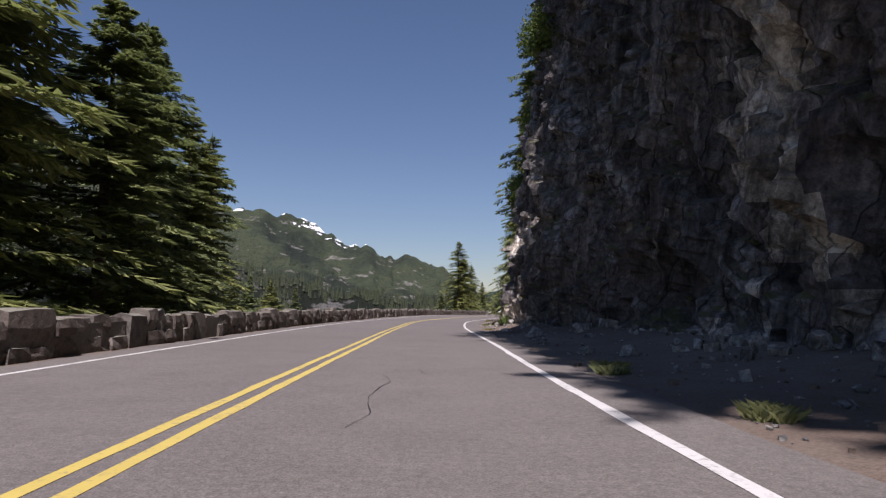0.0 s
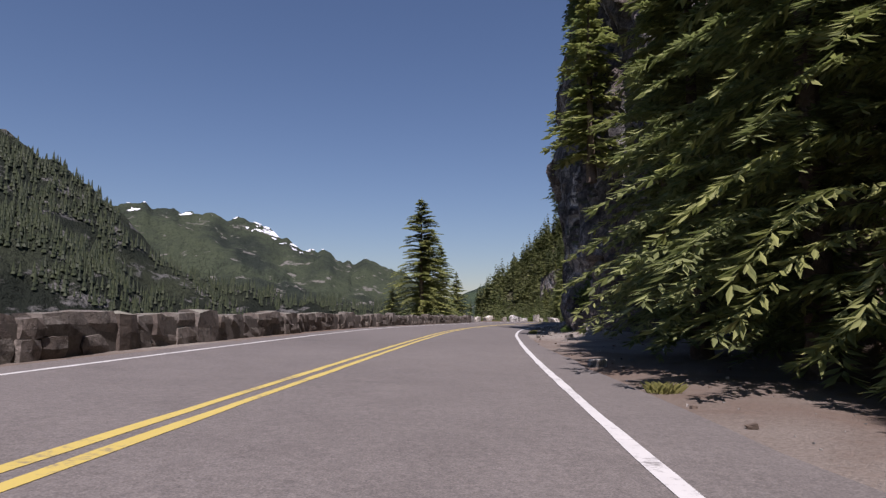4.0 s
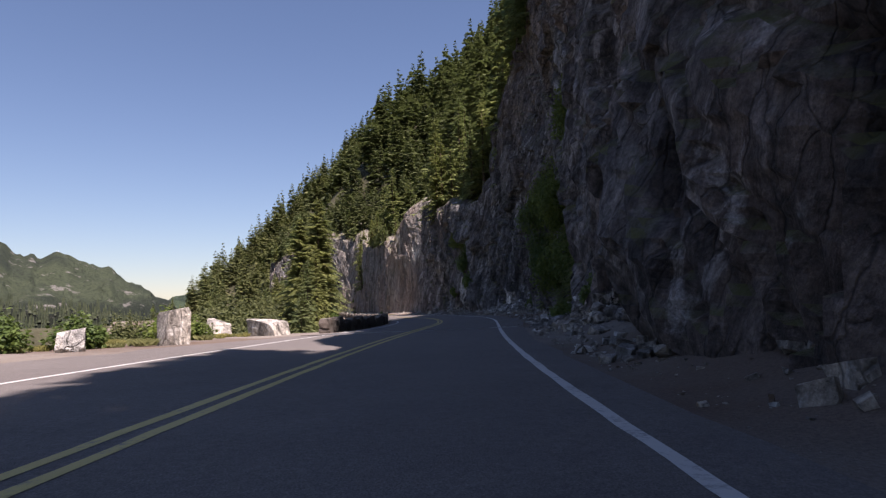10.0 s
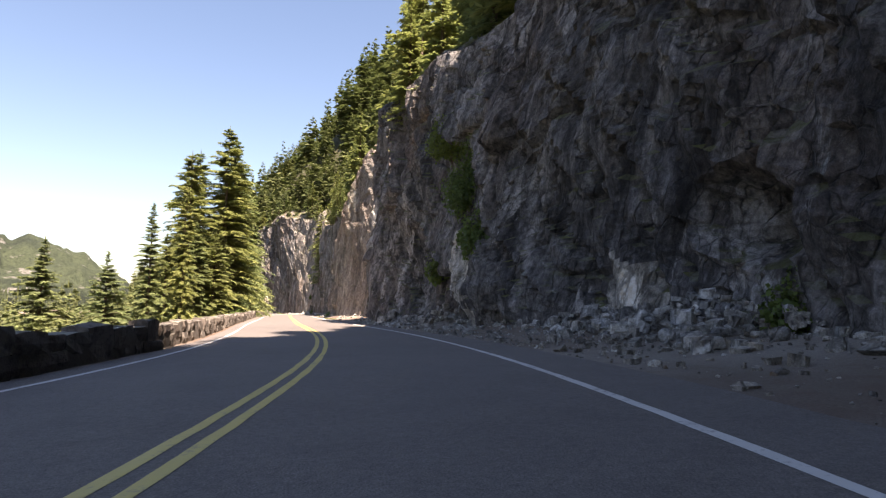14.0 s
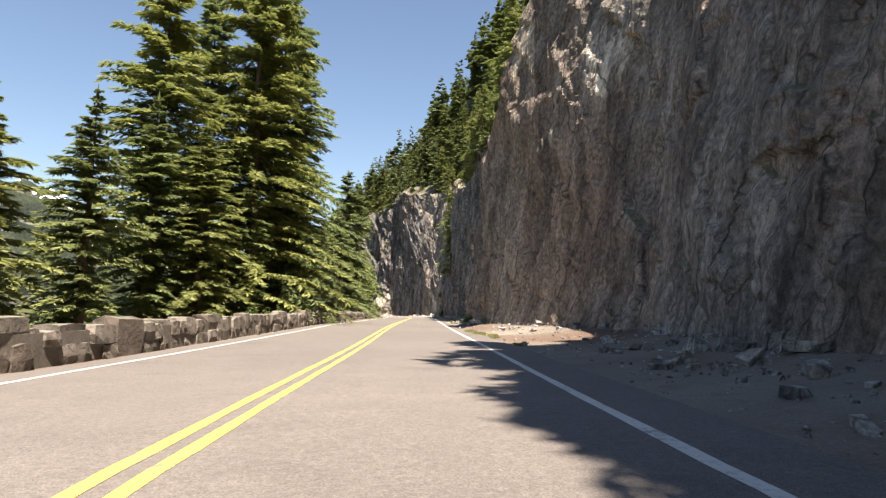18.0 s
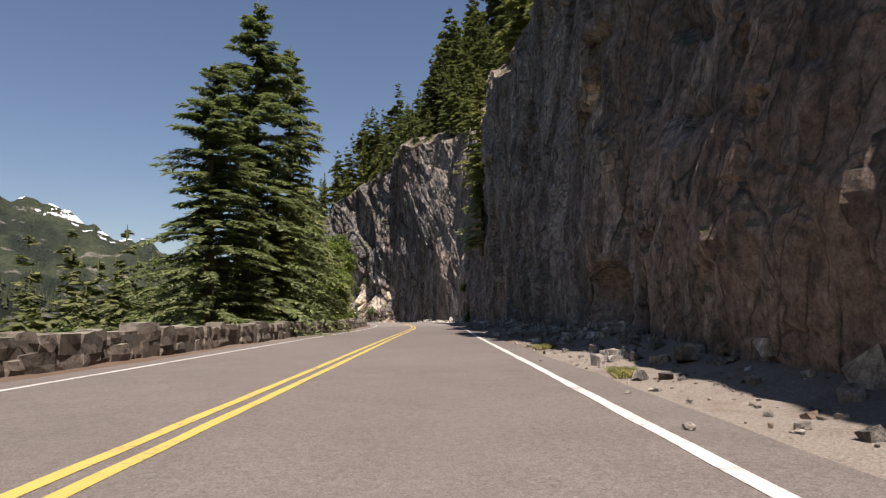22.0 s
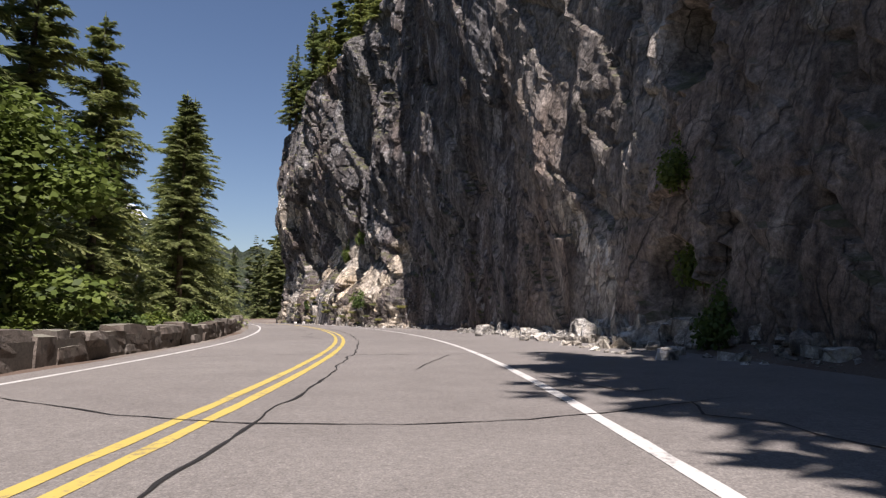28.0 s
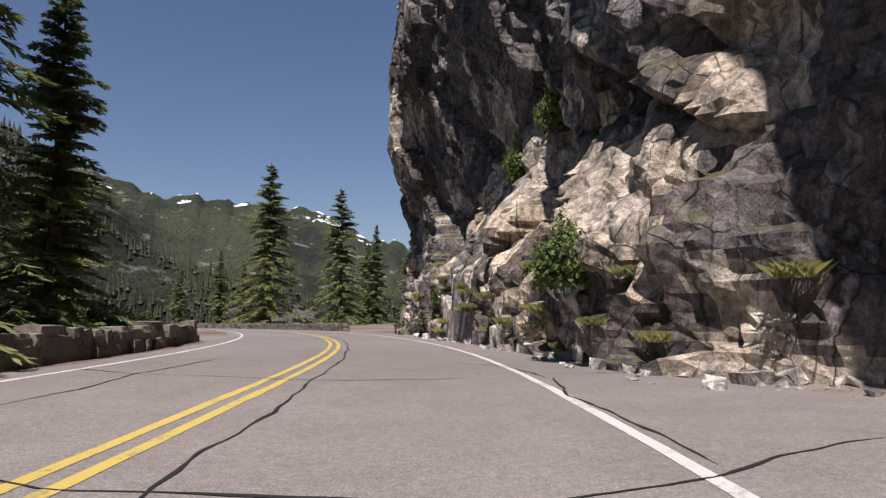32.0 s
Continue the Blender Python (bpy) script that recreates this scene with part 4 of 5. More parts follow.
FIFTH = [(A, 366, -10.5, 14.5, 0.85), (A, 371, -7.6, 12.8, 0.85), (B, 376, -8.4, 13.5, 1.0), (A, 380.5, -8.0, 15.5, 0.85), (A, 386, -8.8, 17, 0.8), (B, 391, -7.6, 11.0, 1.0),
         (C, 384, -13, 13, 1), (A, 375, -12, 15, 0.8), (C, 409, -14, 6, 1), (C, 402, -10.5, 5.0, 1), (C, 408, -12, 6, 1), (C, 397, -9.5, 7.5, 1)]
LEFT = FIRST + SECOND + THIRD + FOURTH + FIFTH
for k, (kind, s, l, top, wide) in enumerate(LEFT):
    plant(kind, s, l, top, k * 2.4, wide)


def plant_at(kind, x, y, z, top, spin, wide=1.0):
    return kind.plant((x, y, z), top - z, spin, wide, "green conifer beyond the bend", "conifers beyond the bend")


for k, (kind, x, y, top, wide) in enumerate([(A, 57, 428, 20.0, 0.9), (A, 62.5, 439, 19, 0.85), (B, 67, 441, 14, 1), (C, 71, 446, 12, 1), (C, 50, 436, 9, 1), (B, 44, 441, 11, 1), (C, 63, 452, 13, 1), (C, 36, 444, 8, 1)]):
    plant_at(kind, x, y, -2.0, top, k * 1.9, wide)

# trees on and behind the rock face
rng = np.random.default_rng(7)
on_rock = []


def k_row(s):
    return 60 < s < 345


behind = []
for s in np.arange(-30, 416, 3.6):
    for row, back in enumerate((0.8, 4.5, 8.5, 13.0, 18.0)):
        ss_ = s + rng.uniform(-1.8, 1.8)
        l = float(foot(ss_) + rise(ss_) * lean(ss_) - brow(ss_)) + back + (2.5 if 236 < ss_ < 294 else 1.8 if 84 < ss_ < 104 else 0) + rng.uniform(-0.6, 1.3)
        z = float(rise(ss_)) + back * 0.6 - 0.9
        h = rng.uniform(11, 18) if row else rng.uniform(6, 12)
        h *= float(np.interp(ss_, [30, 36, 70, 78, 84, 102, 106, 118, 130, 138, 146, 166, 172, 190, 200, 222, 227, 231, 256, 282, 290, 316, 326, 332, 346, 356], [1, .6, .8, 1.1, .6, .55, .75, .75, .5, .5, .85, 1.0, 1.4, 1.4, 1.1, 1.3, 1.3, .65, .65, .65, 1.1, .9, .8, .6, .6, 1.0]))
        (on_rock if row == 0 or (row == 1 and k_row(ss_)) else behind).append((ss_, l, z, h))
# extra brow trees, mostly out of view, added for their streaky shade on the road
for s in np.concatenate([[84.0, 87.5], np.arange(105, 134, 2.7), [283.5, 286.0, 288.4, 291.0]]):
    on_rock.append((s, float(foot(s) + rise(s) * lean(s)) - 0.1, float(rise(s)) - 0.8, rng.uniform(8, 11) + (1.8 if 121 < s < 140 else -3.2 if s > 280 else 0)))
# those at s 90-95 and -9 to 7: out of view, added to cast shade
on_rock += [(94.6, 7.7, 20.3, 8), (90.5, 8.0, 24, 6.5), (333, 7.3, 8.0, 13), (336, 7.9, 11, 11.5), (339, 9.3, 13, 10), (335, 7.5, 15.5, 12), (342, 9.9, 15, 8), (268, 9.6, 9.5, 10), (272, 10.2, 11, 11), (264, 9.6, 9.5, 10), (277, 9.6, 12, 11), (82, 7.4, 8.5, 11), (87, 7.6, 12, 10), (224, 7.6, 11, 17), (228, 8.6, 13, 18), (205, 10, 11, 12), (216, 9.5, 11, 15), (-9, 5.8, 25.4, 12), (-4, 5.7, 25.4, 13), (2, 5.8, 25.4, 12), (7, 5.9, 25.4, 13), (199, 9.5, 14, 13), (211, 9.2, 11, 11)]
for k, (s, l, z, h) in enumerate(on_rock):
    p = place(s, l, z)
    MIDS[k % 3].plant([float(a) for a in p], h, k * 1.7, 1.0, group="conifers on the cliff top")

# trees standing at the foot of the rock
for k, (s, l, h, wide, kind) in enumerate([(39, 8.4, 12, 0.6, A), (41, 9.2, 25, 1.05, TALL), (43.5, 9.6, 14, 0.7, A), (46, 10.2, 26, 1.05, TALL), (48, 11.0, 13, 0.8, C), (51, 11.6, 15, 0.75, A), (55, 11.8, 14, 0.85, C), (60, 7.9, 19, 0.6, A), (64, 9.6, 24, 0.95, TALL), (62, 7.6, 15, 0.85, A), (67, 7.5, 14, 0.85, A), (56, 9.0, 18, 0.6, A), (67, 11.4, 14, 0.9, C),
                                           (69, 9.8, 23, 0.9, TALL), (72, 10.8, 15, 0.8, B), (76.5, 9.4, 15, 0.65, A), (173, 9.5, 10, 0.9, C), (178, 10.2, 12, 0.9, B), (183, 10.5, 11, 1.0, C), (188, 10.4, 9, 1.0, C)]):
    p = place(s, l, 0.3)
    kind.plant([float(a) for a in p], h, k * 2.1, wide, "dense conifer crowding the foot of the cliff")

# the wooded hillside: single far trees laid into joined meshes


def forest(name, xs, ys, zs, hs, label, seed):
    rng = np.random.default_rng(seed)
    pieces = []
    for x, y, z, h in zip(xs, ys, zs, hs):
        v, f = FARS[rng.integers(3)]
        k = h / 16.0
        a = rng.uniform(0, 6.28)
        c, s = math.cos(a) * k, math.sin(a) * k
        keep = rng.random(len(f) // 2) < 0.8
        n = len(keep)
        w = np.stack([v[:, 0] * c - v[:, 1] * s, v[:, 0] * s + v[:, 1] * c, v[:, 2] * k], 1) + (x, y, z - 0.3)
        w = w.reshape(n, 4, 3)[keep]
        i = np.arange(len(w)) * 4
        pieces.append((w.reshape(-1, 3), np.stack([i, i + 1, i + 2, i + 3], 1)))
    v, f = joined(pieces)
    ob = new(name, mesh(name, v, f, NEEDLE_FAR))
    return tagged(ob, label, "forest", kind="stuff")


def scatter(x0, x1, y0, y1, n, seed, want):
    rng = np.random.default_rng(seed)
    x, y = rng.uniform(x0, x1, n * 6), rng.uniform(y0, y1, n * 6)
    z = terrain(x, y)
    ok = want(x, y, z)
    x, y, z = x[ok][:n], y[ok][:n], z[ok][:n]
    return x, y, z, rng.uniform(12, 28, len(x))


def uphill(x, y, z):
    s, l = road_coords(x, y)
    return (z > 12) & (l > foot(s) + rise(s) * lean(s) + 17)


q = np.array(behind)
pl = place(q[:, 0], q[:, 1], q[:, 2])
forest("clifftop_forest", pl[:, 0], pl[:, 1], pl[:, 2], q[:, 3], "conifers crowding behind the cliff's brow", 16)
forest("hillside_forest", *scatter(40, 230, 110, 420, 1350, 17, uphill), "dense conifers on the hillside above the cliff", 17)
forest("spur_forest", *scatter(50, 230, 420, 640, 1100, 18, lambda x, y, z: (x > hill_foot(y) - 6)), "dense conifers on the spur beyond the bend", 18)
forest("valley_forest", *scatter(-110, 60, 20, 520, 340, 19, lambda x, y, z: (z < -26) & (z > -75)), "conifers on the slope below the road", 19)

# the bank below the road


def bank_forest():
    rng = np.random.default_rng(20)
    s, l = rng.uniform(176, 478, 620), -rng.uniform(13, 40, 620)
    p = place(s, l, 0.0)
    z = terrain(p[:, 0], p[:, 1])
    tip = np.interp(s, [176, 240, 262, 300, 330, 380, 410, 478], [-1.5, -0.5, 5, 6, 8, 8, 1.5, 4]) * rng.uniform(0.5, 1.1, 620) - 0.15 * (-l - 13)
    h = np.clip(tip - z, 4, 26)
    ok = tip - z > 3.5
    return p[ok, 0], p[ok, 1], z[ok], h[ok]


forest("bank_forest", *bank_forest(), "conifers on the steep bank below the wall", 20)

# woods on the far ridge as small spires


def spires(name, px, py, pz, h0, h1, seed, label):
    rng = np.random.default_rng(seed)
    n = len(px)
    h = rng.uniform(h0, h1, n)
    vs = []
    for tier in range(3):
        zt, rt = (0.12 + 0.27 * tier), (0.17 - 0.045 * tier)
        a0 = rng.uniform(0, 6.28, n)
        ringv = [np.stack([px + np.cos(a0 + k * 1.2566) * rt * h, py + np.sin(a0 + k * 1.2566) * rt * h, pz + zt * h], 1) for k in range(5)]
        vs.append(np.stack(ringv + [np.stack([px, py, pz + (zt + 0.46) * h], 1)], 1))
    v = np.concatenate(vs).reshape(-1, 3)
    b = np.arange(len(v) // 6)[:, None] * 6
    f = np.concatenate([b + np.array([[k, (k + 1) % 5, 5]]) for k in range(5)])
    ob = new(name, mesh(name, v, f, RIDGE_NEEDLE))
    return tagged(ob, label, "forest", kind="stuff")


def on_mountain(surf, n, seed, band=(0.05, 1.0)):
    """Random places on a mountainside, thinned into stands."""
    az, R, x, y, z = surf
    rng = np.random.default_rng(seed)
    i = rng.integers(0, x.shape[0] - 1, n)
    j = (rng.uniform(band[0], band[1], n) * 59).astype(int)
    t, u = rng.random(n), rng.random(n)

    def at(a):
        return (a[i, j] * (1 - t) + a[i + 1, j] * t) * (1 - u) + (a[i, j + 1] * (1 - t) + a[i + 1, j + 1] * t) * u

    px, py, pz = at(x), at(y), at(z)
    keep = fbm(px / 90, py / 90, pz / 60, 4, seed) > -0.12
    return px[keep], py[keep], pz[keep]


spires("ridge_forest", *on_mountain(RIDGE, 24000, 23), 9, 20, 23, "dark conifers covering the far ridge")
spires("far_spur_forest", *scatter(50, 420, 600, 1350, 5200, 24, lambda x, y, z: x > hill_foot(y) - 10)[:3], 13, 24, 24, "dark conifers on the far end of the spur")

# ---------------------------------------------------------------- stone guard wall


def stone_mesh(seed):
    """A rough block about one metre on each side, with knocked-off corners."""
    rng = np.random.default_rng(seed)
    bm = bmesh.new()
    bmesh.ops.create_cube(bm, size=1.0)
    bmesh.ops.subdivide_edges(bm, edges=list(bm.edges), cuts=1, use_grid_fill=True)
    for v in bm.verts:
        edge = sum(abs(abs(c) - 0.5) < 0.01 for c in v.co)
        v.co *= (1.0, 1.03, 0.98, 0.90)[edge]
        v.co += Vector(rng.uniform(-0.05, 0.05, 3))
    me = bpy.data.meshes.new("stone")
    bm.to_mesh(me)
    bm.free()
    me.materials.append(STONE)
    return me


STONES = [stone_mesh(200 + k) for k in range(12)]


def guard_wall(s0, s1, l0, height, seed, label, thick=0.5):
    rng = np.random.default_rng(seed)
    top = thing("stone_wall", Matrix.Identity(4), label, "wall", "roadside stone walls", "structure")
    s = np.arange(s0 + 0.1, s1 - 0.05, 0.5)
    hh = height - 0.12 + 0 * s
    prof = np.stack([place(s, l0(s) + thick * 0.45, -0.3), place(s, l0(s) + thick * 0.45, hh), place(s, l0(s) - thick * 0.45, hh), place(s, l0(s) - thick * 0.45, -0.9)], 1)
    sheet("core", prof, MORTAR, top, smooth=False, flip=True)
    laid = []

    def lay(a, n, z0, z1, deep=1.0):
        laid.append((a + n / 2, float(l0(a)) + rng.uniform(-0.06, 0.06), (z0 + z1) / 2, (thick * deep * rng.uniform(0.95, 1.2), n * 1.0, (z1 - z0) * 1.0), rng.uniform(-6, 6)))

    a, until = s0, s0 + rng.uniform(1, 3)
    while a < s1 - 0.25:
        n = min(rng.uniform(0.45, 1.1), s1 - a)
        crown = height + rng.uniform(-0.05, 0.05)
        if a > until:
            n, crown = rng.uniform(0.8, 1.5), height * rng.uniform(1.10, 1.24)
            until = a + rng.uniform(3.2, 5.6)
        split = height * rng.uniform(0.30, 0.58)
        kind_ = rng.random()
        if kind_ < 0.1:
            lay(a, n, -0.1, crown)
        elif kind_ < 0.45 and n > 0.6:
            part_ = n * rng.uniform(0.35, 0.65)
            lay(a, part_, -0.1, split)
            lay(a + part_, n - part_, -0.1, split * rng.uniform(0.85, 1.1))
            lay(a, n, split - 0.02, crown)
        elif kind_ < 0.65 and n > 0.6:
            part_ = n * rng.uniform(0.35, 0.65)
            lay(a, n, -0.1, split)
            lay(a, part_, split - 0.02, crown)
            lay(a + part_, n - part_, split - 0.02, crown * rng.uniform(0.92, 1.0))
        else:
            lay(a, n, -0.1, split)
            lay(a + rng.uniform(-0.08, 0.08), n, split - 0.02, crown)
        a += n
    mid = (s0 + s1) / 2
    for k, (a, l, z, size, spin) in enumerate(laid):
        m = spot(a, l, z, spin)
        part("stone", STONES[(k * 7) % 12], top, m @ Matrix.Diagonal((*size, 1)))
    return top


wall_line = keyed([(-30, -4.75), (20, -4.75), (60, -5.0), (90, -5.0), (116, -4.9), (164, -4.9), (180, -4.7), (260, -4.7), (280, -5.2), (320, -5.3), (340, -4.9), (380, -4.8), (396, -4.9), (397, -4.9), (412, 5.4), (470, 5.4)])
WALLS = [(-12, 30), (30, 74), (74, 117.3), (163.5, 205), (205, 245), (245, 285), (285, 325), (325, 362), (362, 396), (419, 462)]
for k, (a, b) in enumerate(WALLS):
    guard_wall(a, b, wall_line, 0.66 if a < 320 else 0.55, 300 + k, "weathered brown stone guard wall with raised coping blocks")


# ---------------------------------------------------------------- boulders


def boulder_arrays(seed, cuts=10, sub=3, blocky=False):
    rng = np.random.default_rng(seed)
    bm = bmesh.new()
    bmesh.ops.create_icosphere(bm, subdivisions=sub, radius=1.0)
    planes = [(Vector(rng.normal(size=3)).normalized(), rng.uniform(0.48, 0.8)) for _ in range(cuts)]
    if blocky:
        for axis in range(3):
            for side in (-1, 1):
                n = Vector(rng.normal(size=3) * 0.22)
                n[axis] += side
                planes.append((n.normalized(), rng.uniform(0.42, 0.6)))
    for n, d in planes:
        for v in bm.verts:
            over = v.co.dot(n) - d
            if over > 0:
                v.co -= n * over
    for v in bm.verts:
        v.co += v.co.normalized() * (0.025 if blocky else 0.05) * noise.noise(v.co * 2.3 + Vector((seed, 0, 0)))
    me = bpy.data.meshes.new("boulder")
    bm.to_mesh(me)
    bm.free()
    me.materials.append(BOULDER)
    return me


for k, (s, l, w, d, h) in enumerate([(120.0, -5.4, 0.75, 0.7, 0.85), (121.9, -5.3, 0.7, 0.6, 0.7), (122.9, -5.9, 0.6, 0.5, 0.55), (131, -10.5, 1.0, 0.7, 0.7), (134.5, -10.2, 0.8, 0.7, 0.75),
                                     (137.5, -9.3, 0.9, 0.6, 0.8), (141.5, -8.3, 1.1, 0.7, 0.8), (146, -8.2, 1.5, 0.9, 1.0), (149.5, -8.0, 0.8, 0.6, 0.8), (154.8, -8.0, 0.8, 0.7, 1.35), (166.2, -11.4, 2.2, 1.3, 0.95),
                                     (165.2, -8.4, 2.1, 1.2, 1.0)]):
    ob = new("boulder", boulder_arrays(400 + k, 5, 3, True))
    ob.matrix_basis = spot(s, l, h * 0.28, k * 47.0, (w * 0.95, d * 0.95, h * 1.0))
    tagged(ob, "pale angular granite boulder edging the pullout", "boulder", "boulders along the pullout")

# ---------------------------------------------------------------- shrubs, broad-leaved trees, grass


def leafy(seed, n, size, blobs, flat=0.5):
    """Leaf arrays scattered over overlapping blobs (x, y, z, rx, rz)."""
    rng = np.random.default_rng(seed)
    b = np.array(blobs, float)
    w = b[:, 3] ** 2
    i = rng.choice(len(b), n, p=w / w.sum())
    d = rng.normal(size=(n, 3))
    d /= np.linalg.norm(d, axis=1)[:, None]
    r = rng.uniform(0.35, 1.05, n) ** 0.6
    lump = 1 + 0.3 * fbm(d[:, 0] * 2 + i, d[:, 1] * 2, d[:, 2] * 2, 3, seed)
    p = b[i, :3] + d * (r * lump)[:, None] * np.stack([b[i, 3], b[i, 3], b[i, 4]], 1)
    a = rng.uniform(0, 2 * np.pi, n)
    t = np.stack([np.cos(a), np.sin(a), rng.uniform(-0.7, 0.3, n)], 1)
    t /= np.linalg.norm(t, axis=1)[:, None]
    up = d * (1 - flat) + np.array([0, 0, flat]) + rng.normal(size=(n, 3)) * 0.35
    q = np.cross(up, t)
    q /= np.linalg.norm(q, axis=1)[:, None] + 1e-9
    s = (size * rng.uniform(0.6, 1.3, n))[:, None]
    v = np.stack([p, p + t * s * 0.5 + q * s * 0.34, p + t * s, p + t * s * 0.5 - q * s * 0.34], 1).reshape(-1, 3)
    k = np.arange(n) * 4
    return v, np.stack([k, k + 1, k + 2, k + 3], 1)


def twigs(seed, n, height, spread, r0):
    """Stems that fan out from the ground."""
    rng = np.random.default_rng(seed)
    pieces = []
    for k in range(n):
        a, o = rng.uniform(0, 6.28), rng.uniform(0.2, 1.0) * spread
        t = np.linspace(0, 1, 6)
        c = np.stack([np.cos(a) * o * t ** 1.3, np.sin(a) * o * t ** 1.3, height * rng.uniform(0.6, 0.95) * t], 1)
        c[0, 2] = -0.15
        rad = r0 * (1 - 0.85 * t)
        ringa = np.linspace(0, 2 * np.pi, 5)[:-1]
        v = c[:, None, :] + rad[:, None, None] * np.stack([np.cos(ringa), np.sin(ringa), 0 * ringa], 1)[None]
        i = np.arange(5)[:, None] * 4
        j = np.arange(4)[None]
        f = np.stack([i + j, i + (j + 1) % 4, i + 4 + (j + 1) % 4, i + 4 + j], -1).reshape(-1, 4)
        pieces.append((v.reshape(-1, 3), f))
    return joined(pieces)


SHRUBS = []
for k in range(3):
    lv, lf = leafy(600 + k, 1500, 0.16, [(0, 0, 0.55, 0.75, 0.5), (0.5, 0.2, 0.4, 0.5, 0.4), (-0.45, 0.3, 0.45, 0.5, 0.45), (0.1, -0.5, 0.35, 0.5, 0.35), (0.1, 0.1, 1.0, 0.35, 0.4)])
    sv, sf = twigs(610 + k, 7, 0.9, 0.6, 0.02)
    SHRUBS.append((mesh("leaves", lv, lf, LEAF), mesh("stems", sv, sf, BARK)))

BUSHES = []
for k in range(2):
    lv, lf = leafy(620 + k, 6500, 0.075, [(0, 0, 0.55, 0.75, 0.5), (0.5, 0.2, 0.4, 0.5, 0.4), (-0.45, 0.3, 0.45, 0.5, 0.45), (0.1, -0.5, 0.35, 0.5, 0.35), (0.1, 0.1, 1.0, 0.35, 0.4), (-0.3, -0.3, 0.8, 0.4, 0.3)])
    sv, sf = twigs(630 + k, 9, 0.9, 0.6, 0.015)
    BUSHES.append((mesh("leaves", lv, lf, LEAF), mesh("stems", sv, sf, BARK)))


def shrub(s, l, z, size, k, label="leafy green shrub", group="roadside shrubs", tall=1.0):
    top = thing("shrub", spot(s, l, z, k * 77.0) @ Matrix.Diagonal((size, size, size * tall, 1)), label, "shrub", group)
    leaves, stems = BUSHES[k % 2] if size > 1.15 else SHRUBS[k % 3]
    part("leaves", leaves, top)
    part("stems", stems, top)
    return top


rng = np.random.default_rng(31)
for k, (s, l, z, size) in enumerate([(255, -6.2, -0.1, 0.9), (259, -6.4, -0.2, 0.8), (263, -6.3, -0.1, 1.0), (251, -6.5, -0.1, 0.7), (268, -6.5, 0, 0.9), (274, -6.6, -0.1, 0.7), (287, -7, -0.2, 0.9), (292, -7.5, -0.4, 1.0),
                                     (296, -7, -0.2, 0.8), (306, -6.8, -0.1, 0.9), (312, -6.8, -0.1, 0.9), (319, -6.9, -0.1, 1.1), (323, -7.2, -0.2, 1.4), (328, -7.0, -0.1, 1.5), (332, -7.2, -0.2, 1.4), (368, -6.3, 0, 1.0),
                                     (373, -6.4, 0, 1.1), (378, -6.2, 0, 0.9), (383, -6.4, 0, 1.2), (388, -6.3, 0, 1.1), (392, -6.5, 0, 1.0), (396, -6.9, -0.1, 1.0), (402, -7.5, -0.1, 0.9), (356, -6.6, 0, 1.2), (361, -6.6, 0, 1.0),
                                     (350, -6.8, 0, 1.1), (344, -6.9, 0, 1.2), (339, -7.0, 0, 1.3), (134, -9.5, 0, 0.8), (152, -9.5, 0, 1.0), (157, -9.3, 0, 1.2), (160.5, -10.0, 0, 0.9), (150, -10.5, -0.1, 1.1), (168, -10, -0.1, 0.7)]):
    shrub(s, l, z, size * 0.9, k, "bright green leafy shrub beside the wall")
for k, (s, h, size) in enumerate([(175, 3, 2.6), (178, 7, 2.8), (181, 2.5, 2.6), (183, 9, 2.5), (186, 4, 2.6), (188, 8, 2.2), (172, 12, 2.4), (207, 6, 1.8), (209, 9, 1.6), (205, 4, 1.2), (212, 3, 1.3), (352, 2.5, 0.9), (350, 1, 0.8), (351.5, 5, 0.8),
                                  (393, 8.5, 1.1), (395.5, 7, 1.2), (390, 2.6, 0.8), (385, 2.4, 0.8), (401, 2.4, 0.9), (86, 2.4, 0.9), (90, 3, 0.8), (36, 12, 1.8), (33, 16, 2.0), (38, 8, 1.6), (28, 20, 2.2), (24, 23, 2.0), (157, 1.5, 0.8), (192, 1, 0.9)]):
    l = float(relief(np.array([s * 1.0]), np.array([h * 1.0]))[0])
    shrub(s, l - 0.05, h - 0.9, size * 0.85, k, "dark shrub growing on a ledge of the rock", "shrubs on the cliff", 1.7)
for k, (s, l, size) in enumerate([(34.5, 5.6, 0.45), (36, 6.0, 0.6), (43, 5.3, 0.28), (57, 7.5, 0.3), (88, 6.3, 0.28), (86, 6.3, 0.3), (159, 6.2, 0.7), (161, 6.4, 0.6), (275.8, 5.7, 0.62), (384.5, 6.2, 0.35), (393, 5.8, 0.35)]):
    shrub(s, l, float(ground_z(np.array(s * 1.0), np.array(l * 1.0))) - 0.05, size, k, "small green shrub at the foot of the rock", "shrubs below the cliff")

